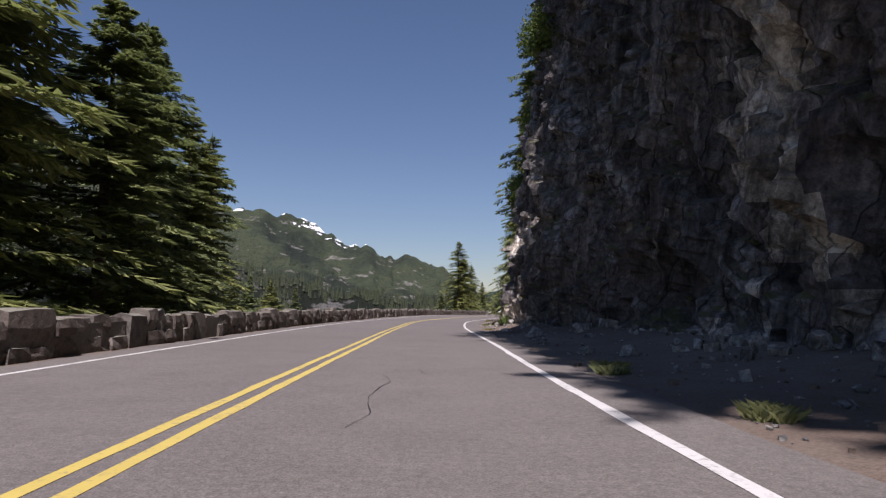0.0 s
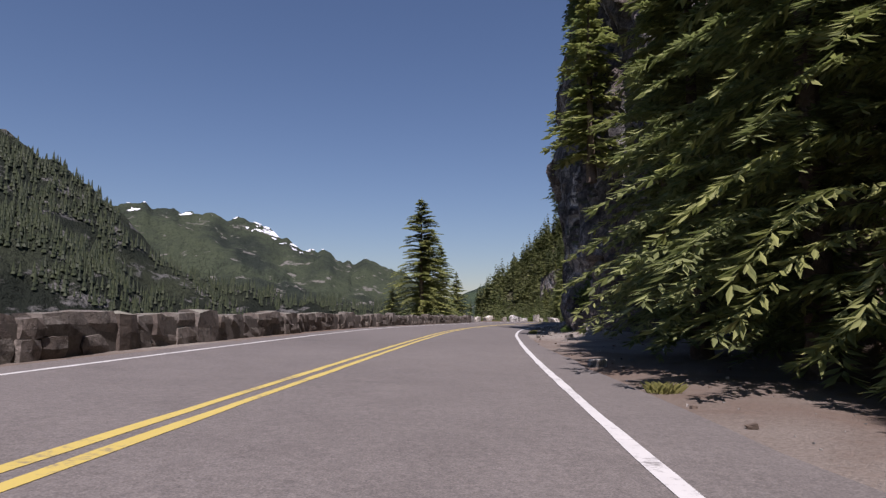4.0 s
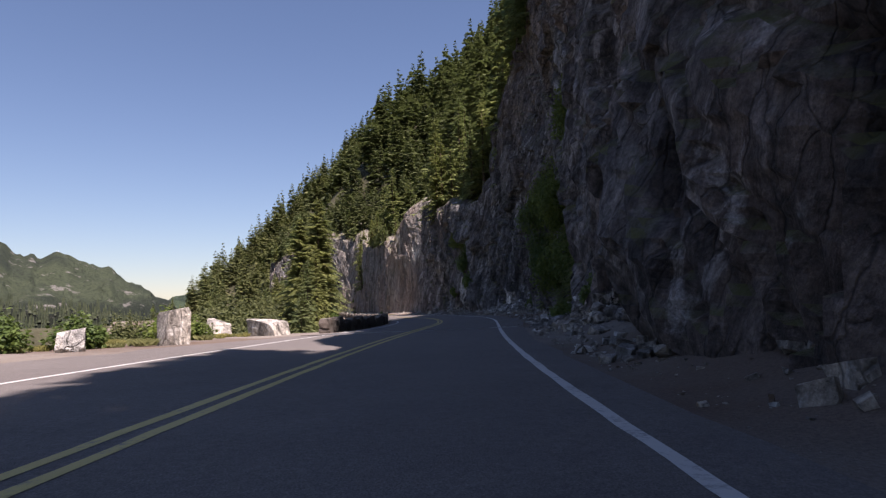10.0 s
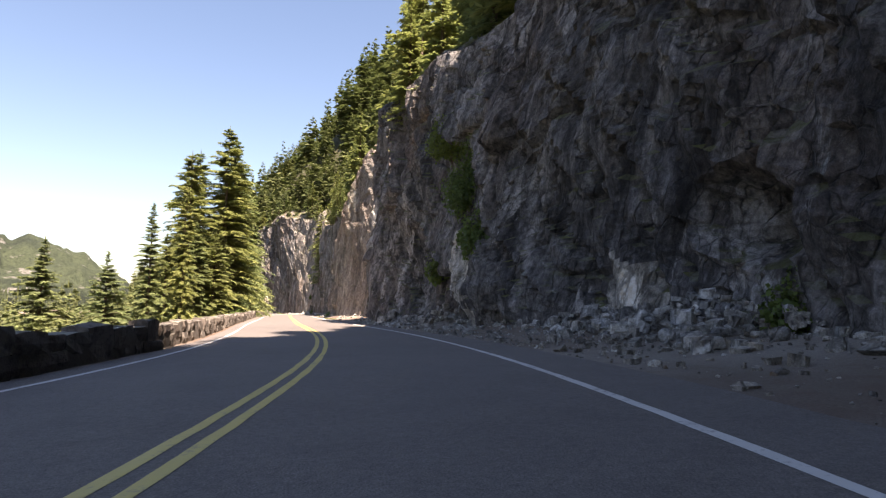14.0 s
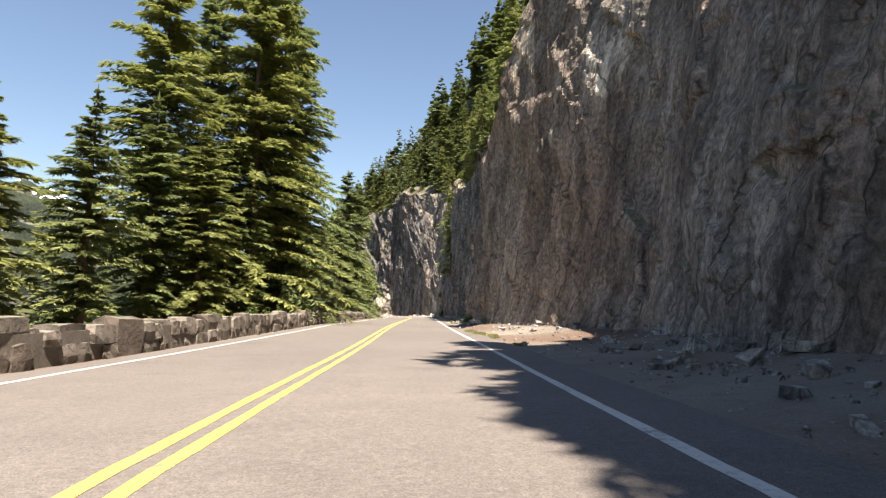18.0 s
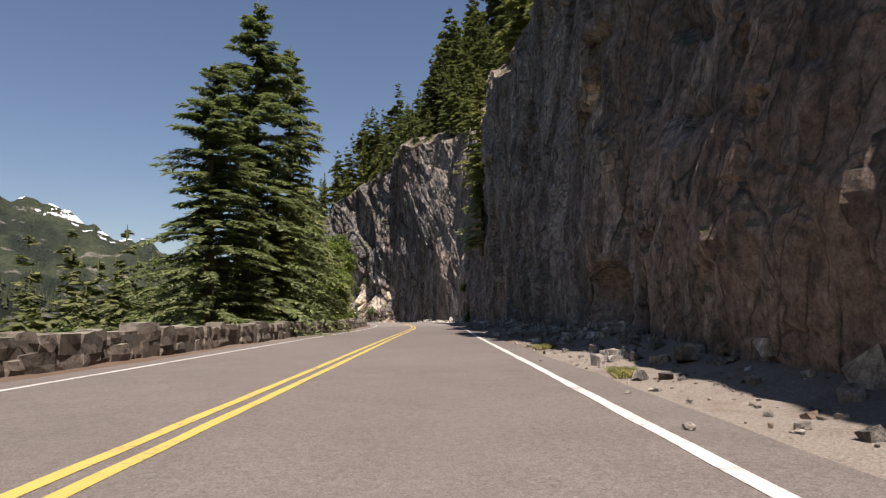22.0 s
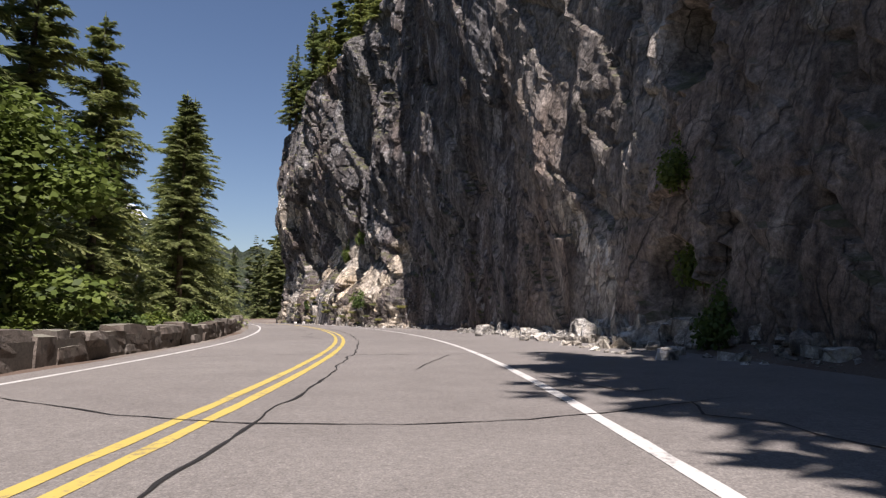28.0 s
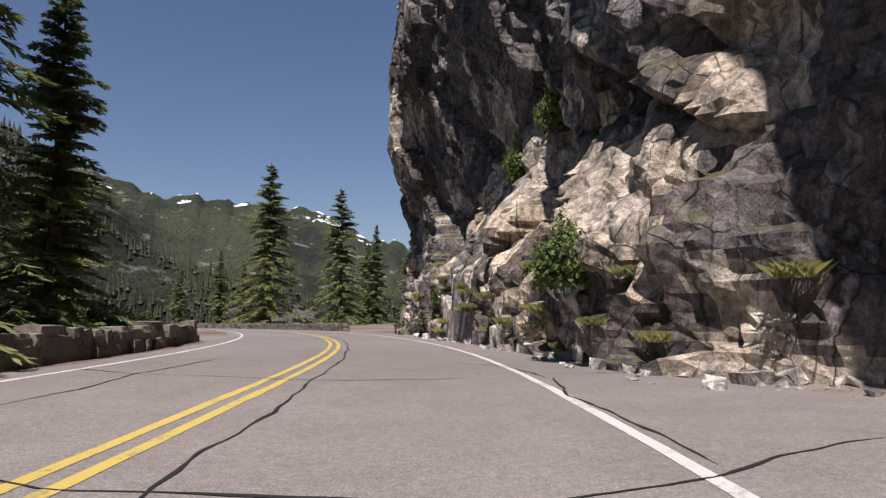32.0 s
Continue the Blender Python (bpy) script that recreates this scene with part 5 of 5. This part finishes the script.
# alders beside the wall
for k, (s, l, h) in enumerate([(335, -8.6, 10.5), (341, -9.0, 12.5), (347, -8.8, 11.5), (353, -9.2, 9.0), (329, -8.4, 7.0)]):
    rr = np.random.default_rng(650 + k)
    blobs = [(rr.uniform(-2.0, 2.0), rr.uniform(-2.0, 2.0), h * rr.uniform(0.3, 0.9), rr.uniform(0.9, 1.5), rr.uniform(0.7, 1.2)) for _ in range(14)] + [(0, 0, h * 0.55, 2.2, h * 0.3)]
    lv, lf = leafy(660 + k, 11000, 0.24, blobs)
    tv, tf = twigs(670 + k, 5, h * 0.9, 1.4, 0.11)
    top = thing("broadleaf_tree", spot(s, l, float(drop(np.array(l), verge_left(s))), k * 50), "leafy green alder leaning over the wall", "tree", "alders behind the wall")
    part("trunk", mesh("trunk", tv, tf, BARK, True), top)
    part("crown", mesh("crown", lv, lf, LEAF), top)


def tuft(seed, n=260, h=0.19, spread=0.24):
    rng = np.random.default_rng(seed)
    a, r = rng.uniform(0, 6.28, n), spread * np.sqrt(rng.random(n))
    p = np.stack([r * np.cos(a), r * np.sin(a), 0 * a - 0.02], 1)
    out = rng.uniform(0, 6.28, n)
    d = np.stack([np.cos(out), np.sin(out), 0 * out], 1)
    q = np.stack([-np.sin(out), np.cos(out), 0 * out], 1) * 0.004
    hh = (h * rng.uniform(0.4, 1.1, n))[:, None]
    up = np.array([[0, 0, 1.0]])
    m = p + d * hh * 0.35 + up * hh * 0.6
    e = p + d * hh * 1.0 + up * hh * 0.9
    v = np.stack([p - q, p + q, m + q * 0.8, e, m - q * 0.8], 1).reshape(-1, 3)
    k = np.arange(n)[:, None] * 5
    f = [list(x) for x in np.concatenate([k, k + 1, k + 2, k + 3, k + 4], 1).tolist()]
    return mesh("grass_tuft", v, f, GRASS)


TUFTS = [tuft(700 + k) for k in range(4)]
rng = np.random.default_rng(41)
spots = [(9, 4.55), (9.6, 4.7), (5.6, 4.9), (5.2, 4.75), (41.8, 4.6), (42.3, 4.7), (249.5, 4.45), (250.2, 4.5), (251.4, 4.6), (252.7, 4.3), (252.95, 4.25), (253.2, 4.35), (253.5, 4.3), (253.75, 4.25), (256.0, 4.2), (256.3, 4.15), (256.6, 4.15), (257.0, 4.15), (243.8, 4.5), (280.5, 4.6), (281.2, 4.7), (287.5, 4.6), (287.8, 4.8),
         (88.5, 4.5), (90, 4.5), (92, 4.45), (94, 4.5), (31, 4.5), (60, 4.5)]
spots += [(rng.uniform(380, 404), 0) for _ in range(26)] + [(rng.uniform(130, 169), -1) for _ in range(95)]
for k, (s, l) in enumerate(spots):
    z = 0.0
    size = rng.uniform(0.5, 0.9)
    if l == 0:
        h = rng.uniform(0.2, 2.6)
        l, z, size = float(relief(np.array([s]), np.array([h]))[0]) - 0.1, h, size * 1.5
    elif l == -1:
        l = float(verge_left(s)) + rng.uniform(-0.4, 4.0)
        size *= 1.6
    else:
        z = float(ground_z(np.array(s * 1.0), np.array(l * 1.0))) - 0.03
    ob = new("grass_tuft", TUFTS[k % 4])
    ob.matrix_basis = spot(s, l, z, k * 31.0, size)
    tagged(ob, "tuft of yellow green grass at the roadside", "grass", "roadside grass tufts")

# ---------------------------------------------------------------- fallen rock


def chips(name, n, seed, spans, small, large, mat, label, near_rock=True, flat=0.7, inset=0.0, pile=0.0):
    """Loose stones: jittered blocks lying on the verge."""
    rng = np.random.default_rng(seed)
    sp = np.array(spans, float)
    w = (sp[:, 1] - sp[:, 0]) * sp[:, 2]
    i = rng.choice(len(sp), n, p=w / w.sum())
    s = sp[i, 0] + (sp[i, 1] - sp[i, 0]) * rng.random(n)
    edge = paved_right(s) + 0.15 - inset
    reach = np.maximum(foot(s) + 0.3 - edge, 0.3)
    l = edge + reach * (1 - rng.random(n) ** 2 if near_rock else rng.random(n))
    size = small * (large / small) ** (rng.random(n) ** 3.2) * np.where(near_rock, 0.5 + 0.5 * (l - edge) / reach, 1)
    z = ground_z(s, l) - 0.03 + size * 0.18
    if pile:
        z = z + pile * (0.5 + vnoise(s / 1.7, 0.0, 0.0, 61)) * np.clip((l - edge) / reach - 0.15, 0, 1) ** 2 * np.sqrt(rng.random(n))
    base = np.array([[x, y, w_] for x in (-1, 1) for y in (-1, 1) for w_ in (-1, 1)], float) * 0.5
    v = base[None] * (1 + rng.uniform(-0.45, 0.3, (n, 8, 3)))
    v *= (size[:, None] * np.stack([rng.uniform(0.6, 1.3, n), rng.uniform(0.6, 1.2, n), rng.uniform(0.35, 0.9, n) * flat / 0.7], 1))[:, None, :]
    a, t = rng.uniform(0, 6.28, n), rng.normal(0, 0.3, n)
    y2, z2 = v[..., 1] * np.cos(t)[:, None] - v[..., 2] * np.sin(t)[:, None], v[..., 1] * np.sin(t)[:, None] + v[..., 2] * np.cos(t)[:, None]
    x3, y3 = v[..., 0] * np.cos(a)[:, None] - y2 * np.sin(a)[:, None], v[..., 0] * np.sin(a)[:, None] + y2 * np.cos(a)[:, None]
    v = np.stack([x3, y3, z2], -1) + place(s, l, z)[:, None, :]
    k = np.arange(n)[:, None] * 8
    f = np.concatenate([k + np.array([q]) for q in ([0, 1, 3, 2], [4, 6, 7, 5], [0, 4, 5, 1], [2, 3, 7, 6], [0, 2, 6, 4], [1, 5, 7, 3])])
    ob = new(name, mesh(name, v.reshape(-1, 3), f, mat))
    return tagged(ob, label, "stones", kind="stuff")


chips("fallen_stones", 8200, 801, [(0, 45, 1), (45, 84, 0.2), (84, 142, 0.8), (142, 165, 2.6), (165, 186, 1.0), (186, 216, 3.0), (216, 244, 1.8), (244, 264, 0.45), (264, 330, 2.2), (330, 366, 2.6), (366, 402, 1.6)], 0.05, 0.55, CHIP,
      "pale broken stones fallen at the foot of the cliff")
chips("pale_debris", 3600, 804, [(346, 352, 0.6), (352, 369, 2.2), (381, 403, 1.2)], 0.05, 0.75, RUBBLE, "pale broken stones spilled onto the pavement", True, 0.7, 2.0)
chips("talus", 3000, 806, [(153, 160, 1.5), (164, 172, 2.2), (191, 198, 1.6), (198, 206, 0.5), (206, 230, 0.5), (354, 365, 2.0)], 0.06, 0.5, CHIP, "grey broken rock heaped against the foot of the cliff", True, 0.8, 0.0, 1.0)
chips("verge_gravel", 5200, 802, [(-6, 410, 1)], 0.012, 0.075, CHIP, "small pale gravel scattered on the verge", False)
chips("fallen_cones", 700, 803, [(0, 110, 1.6), (110, 165, 0.3), (165, 325, 1)], 0.04, 0.10, BARK, "brown fallen cones and bits of bark", False, 1.0)

for k, (s, l, size, h) in enumerate([(12.5, 8.0, 0.5, 0.5), (33.5, 6.2, 0.35, 0.3), (34.6, 5.9, 0.3, 0.25), (35.4, 6.3, 0.55, 0.5), (9.4, 7.9, 0.4, 0.4), (8.6, 8.4, 0.5, 0.5), (147, 6.6, 0.5, 0.5), (150, 6.8, 0.6, 0.5), (195, 7.9, 0.8, 0.9), (199, 7.6, 0.4, 0.4),
                                     (202, 7.2, 0.35, 0.4), (204.5, 6.9, 0.35, 0.4), (231, 6.9, 0.4, 0.4), (345, 8.9, 0.9, 0.8), (343, 8.9, 0.6, 0.5), (347.5, 9.0, 0.6, 0.5), (351, 8.6, 0.8, 0.7), (352.6, 8.4, 0.9, 0.8), (354, 8.5, 0.7, 0.6), (355.0, 8.7, 1.0, 1.3), (356.5, 8.5, 0.85, 0.85), (357.5, 8.6, 1.1, 1.0), (358.3, 8.8, 0.8, 0.95), (355.7, 8.1, 0.6, 0.5), (353.7, 6.4, 0.3, 0.25), (361.5, 5.8, 0.5, 0.42), (363.7, 8.1, 0.35, 0.3),
                                     (359.6, 8.9, 0.5, 0.4), (355, 7.6, 0.4, 0.3), (356.9, 6.2, 0.35, 0.28), (366, 8.4, 0.7, 0.8), (367.3, 8.2, 0.6, 0.6), (366.7, 7.9, 0.35, 0.3), (327, 5.6, 0.3, 0.25), (329, 5.9, 0.4, 0.3), (326, 6.0, 0.45, 0.3), (387, 5.9, 0.6, 0.7), (391, 5.6, 0.7, 0.8), (383, 6.2, 0.7, 0.7),
                                     (288, 6.9, 0.4, 0.4), (291, 6.9, 0.5, 0.4), (269, 5.7, 0.4, 0.35)]):
    me = boulder_arrays(850 + k, 11, 2)
    me.materials[0] = RUBBLE if 350 < s < 400 else CHIP
    ob = new("fallen_rock", me)
    ob.matrix_basis = spot(s, l, float(ground_z(np.array(s * 1.0), np.array(l * 1.0))) + h * 0.2, k * 61.0, (size * 0.6, size * 0.5, h * 0.62))
    tagged(ob, "angular grey rock fallen from the cliff", "rock", "rocks fallen from the cliff")

# ---------------------------------------------------------------- cracks in the old surface
FIRST_CRACKS = [[(329.6, 0.12), (332, 0.2), (336, 0.4), (342, 0.42), (349, 0.5), (360, 0.6), (372, 0.58), (380, 0.25), (390, 0.25), (404, 0.6)],
                [(332.4, -2.6), (331.4, -0.7), (330.8, 0.3), (330.6, 1.6), (330.9, 3.1)], [(330.7, 2.7), (330.3, 2.8), (329.9, 2.9), (329.6, 3.1)],
                [(343.6, -2.8), (342.3, -0.9), (341.8, 0.4), (341.7, 1.6), (341.9, 2.7), (342.3, 3.6), (343.2, 5.2)], [(346.5, 1.8), (348.2, 2.1), (350.1, 2.6)],
                [(345.9, 3.5), (343.5, 4.1), (343.9, 4.8)], [(342.8, 4.5), (342.0, 4.2), (341.6, 4.6), (341.1, 4.6), (340.4, 4.9)],
                [(349.8, -3.5), (350.6, -0.6), (350.1, 2.4), (350.8, 5.2), (350.2, 8)]]
LAST_CRACKS = [[(363.1, -3.1), (362.3, -1.8), (361.6, 0.5), (361.4, 1.6), (361.9, 2.9), (362.5, 3.5), (362.0, 3.8), (362.4, 4.7)], [(359.2, -1.0), (359.7, -0.7), (360.3, -0.9), (361.5, -1.4), (362.3, -1.5)],
               [(362.9, -1.3), (364.6, -1.0), (366.2, -1.0)], [(361.1, 2.8), (360.8, 4.1), (361.2, 5.1)], [(362.0, 4.4), (361.3, 5.5)], [(366.0, 1.7), (364.1, 2.4)],
               [(373.1, -3.1), (372.3, -1.6), (371.6, 1.0), (371.9, 3.0), (372.5, 4.5)], [(369.0, -1.2), (370.5, -1.3), (374.4, -1.7), (377.0, -1.8)]]
BEND_CRACKS = [[(371.4, 3.5), (371.1, 4.0), (370.1, 4.0), (369.0, 3.5), (368.2, 3.3), (367.0, 3.5)], [(370.1, 4.0), (370.3, 4.7)], [(376.8, -0.9), (376.4, -0.1), (376.3, 0.8), (376.3, 2.4), (376.7, 3.3), (377.2, 4.0), (378.0, 5.3)],
               [(382.5, 3.7), (380.3, 3.4), (378.5, 3.5), (377.3, 3.5), (376.9, 3.5)], [(379.1, -2.2), (380.4, -2.2), (382.4, -2.4), (385.9, -2.1)], [(383.2, -3.7), (382.4, -2.4), (381.6, 0.6), (382.2, 2.5)],
               [(385.3, 2.4), (384.5, 3.3), (382.3, 3.6)], [(383.1, 4.3), (383.6, 5.7)], [(389, -3), (389.4, 1), (389.1, 4.6)]]
for k, pts in enumerate(FIRST_CRACKS + LAST_CRACKS + BEND_CRACKS):
    crack_line(road_old, pts, 0.022, k + 1)
for k, pts in enumerate([[(4.6, 1.2), (5.2, 1.35), (6.3, 1.25), (7.6, 1.4), (8.4, 1.2)], [(8.2, 1.9), (9.0, 1.7), (9.6, 1.75)], [(31, 1.6), (32, 1.9), (32.6, 2.2)], [(204, 1.7), (204.6, 1.8), (205.8, 1.75)], [(43.5, -1.9), (44.6, -1.2)], [(45.2, -2.4), (45.0, -1.4)],
                         [(253.2, -1.4), (253.6, -0.7), (253.1, -0.3)], [(89, -5.0), (91, -4.4)], [(176, -2.6), (177.4, -1.7)], [(128, -3.2), (131, -3.0), (136, -2.7)], [(127.2, -2.6), (130, -2.5)]]):
    crack_line(road if pts[0][0] < DRAIN[0] else road_middle, pts, 0.006, k + 60)

# ---------------------------------------------------------------- drain grate across the road
STEEL = Nodes("worn_galvanised_steel", 0.5, 0.5)
STEEL.bsdf.inputs["Metallic"].default_value = 0.7
STEEL.color(STEEL.ramp(STEEL.noise(9, 5, 0.7), [(0.35, (0.17, 0.17, 0.175)), (0.65, (0.36, 0.36, 0.365))]))
STEEL.bump(STEEL.noise(60, 3), 0.3, 0.003)
CONCRETE = plain("broken_concrete", (0.30, 0.29, 0.27), 0.9, 12, 0.45, 0.8, 0.03)
# near-black bed colour carries the shade inside the drain slot
SLOT = plain("shaded_drain_bed", (0.03, 0.028, 0.026), 0.6, 9, 0.4)


def bar_mesh(name, sx, sy, sz, mat):
    v = np.array([[x, y, z] for x in (-0.5, 0.5) for y in (-0.5, 0.5) for z in (-1.0, 0.0)]) * (sx, sy, sz)
    return mesh(name, v, [[0, 1, 3, 2], [4, 6, 7, 5], [0, 4, 5, 1], [2, 3, 7, 6], [0, 2, 6, 4], [1, 5, 7, 3]], mat)


def drain_grate():
    a, b = DRAIN
    mid, span = (a + b) / 2, b - a
    grate = thing("drain_grate", spot(mid, 0.0, 0.0), "galvanised steel drain grate set across both lanes", "grate")
    root = grate.matrix_basis.inverted()
    steel, painted = bar_mesh("bar", 0.014, span - 0.04, 0.035, STEEL.mat), bar_mesh("bar", 0.014, span - 0.04, 0.035, YELLOW)
    cross, rail = bar_mesh("cross_bar", 0.94, 0.012, 0.022, STEEL.mat), bar_mesh("rail", 6.66, 0.03, 0.06, STEEL.mat)
    for e in (a + 0.012, b - 0.012):
        part("rail", rail, grate, root @ spot(e, -0.13, 0.003))
    bed = place(np.array([[a, a], [b, b]]), np.array([[-4.0, 3.9], [-4.0, 3.9]]), -0.042)
    ob = sheet("drain_bed", bed, SLOT, flip=True)
    tagged(ob, "bed of the drain, coloured dark for the shade under the grate", "drain", kind="structure")
    for k in range(7):
        left = -3.45 + 0.95 * k
        panel = part("grate_panel", bar_mesh("grate_panel", 0.02, span - 0.04, 0.045, STEEL.mat), grate, root @ spot(mid, left, 0.002))
        here = (spot(mid, left, 0.002)).inverted()
        for j in range(17):
            l = left + 0.055 * (j + 0.5)
            line = min(abs(l - float(wander(mid)) + 0.075), abs(l - float(wander(mid)) - 0.175)) < 0.06
            part("bar", painted if line else steel, panel, here @ spot(mid, l, 0.0))
        for j in range(6):
            part("cross_bar", cross, panel, here @ spot(a + 0.10 + 0.108 * j, left + 0.475, -0.006))
    return grate


drain_grate()
for k, (s, l, w, d) in enumerate([(158.9, 3.45, 0.22, 0.3), (159.15, 3.75, 0.26, 0.2), (158.75, 3.95, 0.2, 0.18), (159.3, 3.4, 0.15, 0.15), (158.95, 4.2, 0.18, 0.14), (159.2, 4.1, 0.12, 0.16), (158.8, 3.7, 0.14, 0.1)]):
    me = boulder_arrays(960 + k, 9, 2)
    me.materials[0] = CONCRETE
    ob = new("concrete_piece", me)
    ob.matrix_basis = spot(s, l, -0.004, k * 40.0, (w * 0.6, d * 0.6, 0.03))
    tagged(ob, "flat broken concrete beside the drain grate", "concrete", "broken concrete at the drain")
fill = place(*np.meshgrid(np.linspace(*DRAIN, 6), np.linspace(3.17, 4.25, 9), indexing="ij"), -0.006 + 0.008 * np.random.default_rng(5).random((6, 9)))
tagged(sheet("concrete_patch", fill, CONCRETE, flip=True, smooth=False), "rough broken concrete patch at the drain's end", "concrete", kind="structure")
mark = place(np.array([[167.68, 167.82], [168.02, 168.16]]), np.array([[3.26, 3.22], [3.82, 3.78]]), 0.009)
sheet("paint_mark", mark, WHITE, road_middle)["label"] = "short white paint mark across the edge line"

# ---------------------------------------------------------------- single rocks in the heaps and stray stones on the road
ROCKS = []
for k in range(10):
    me = boulder_arrays(980 + k, 12, 2)
    me.materials[0] = CHIP
    ROCKS.append(me)
rng = np.random.default_rng(77)
for k, (a, b, n, big) in enumerate([(6, 18, 8, 0.5), (30, 38, 8, 0.45), (124, 140, 7, 0.28), (152, 160, 26, 0.75), (163, 172, 22, 0.6), (191, 199, 20, 0.65), (199, 230, 22, 0.4), (262, 300, 22, 0.26), (300, 330, 14, 0.4), (352, 366, 14, 0.55)]):
    for j in range(n):
        s = rng.uniform(a, b)
        l = float(foot(s)) + 0.25 - 1.6 * rng.random() ** 1.6
        size = big * rng.uniform(0.35, 1.0)
        ob = new("fallen_rock", ROCKS[int(rng.integers(10))])
        ob.matrix_basis = spot(s, l, float(ground_z(np.array(s), np.array(l))) + 0.16 * size, rng.uniform(0, 360), (size * rng.uniform(0.45, 0.7), size * rng.uniform(0.4, 0.6), size * rng.uniform(0.35, 0.6)))
        tagged(ob, "angular grey rock lying at the foot of the cliff", "rock", "rocks fallen from the cliff")
for k, (s, l, size) in enumerate([(274.2, 1.58, 0.07), (252.6, 3.1, 0.06), (251.8, 3.35, 0.09), (276.5, 3.8, 0.10), (278.6, 4.0, 0.08), (255.0, 2.2, 0.05), (283.5, 3.9, 0.07), (366.2, 5.4, 0.10), (365.0, 6.0, 0.12), (371.3, 6.6, 0.12), (160.6, 4.4, 0.1), (41.0, 4.4, 0.13), (43.2, 4.35, 0.1)]):
    ob = new("stray_stone", ROCKS[k % 10])
    ob.matrix_basis = spot(s, l, size * 0.2, k * 53.0, (size * 0.6, size * 0.5, size * 0.4))
    tagged(ob, "small pale stone lying on the asphalt", "stone", "stray stones on the road")

# ---------------------------------------------------------------- fallen branches


def branch_mesh(seed, length):
    rng = np.random.default_rng(seed)
    u = np.linspace(0, 1, 12)
    bend = np.cumsum(rng.normal(0, 0.10, 12)) * 0.3 * length
    c = np.stack([u * length, bend, 0.03 + 0.10 * np.sin(u * 3.1) * rng.uniform(0.3, 1)], 1)
    rad = 0.017 * (1 - 0.8 * u)
    a = np.linspace(0, 2 * np.pi, 7)[:-1]
    v = c[:, None, :] + rad[:, None, None] * np.stack([0 * a, np.cos(a), np.sin(a)], 1)[None]
    i, j = np.arange(11)[:, None] * 6, np.arange(6)[None]
    return mesh("fallen_branch", v.reshape(-1, 3), np.stack([i + j, i + (j + 1) % 6, i + 6 + (j + 1) % 6, i + 6 + j], -1).reshape(-1, 4), DEADWOOD, True)


DEADWOOD = plain("bleached_wood", (0.2, 0.175, 0.145), 0.85, 14, 0.35, 0.6, 0.01)
for k, (s, l, spin, length) in enumerate([(99.6, 4.8, 10, 1.6), (133.6, 5.0, -8, 1.5), (133.2, 6.2, 20, 1.2), (178.2, 5.4, 35, 1.4), (176.0, 6.0, -12, 1.7), (111, 5.3, 60, 0.9), (201.5, 4.9, -20, 1.1), (265, 5.0, 25, 1.0)]):
    ob = new("fallen_branch", branch_mesh(900 + k, length))
    ob.matrix_basis = spot(s, l, float(ground_z(np.array(s), np.array(l))) - 0.01, spin)
    tagged(ob, "bare bleached branch lying on the verge", "branch", "fallen branches")
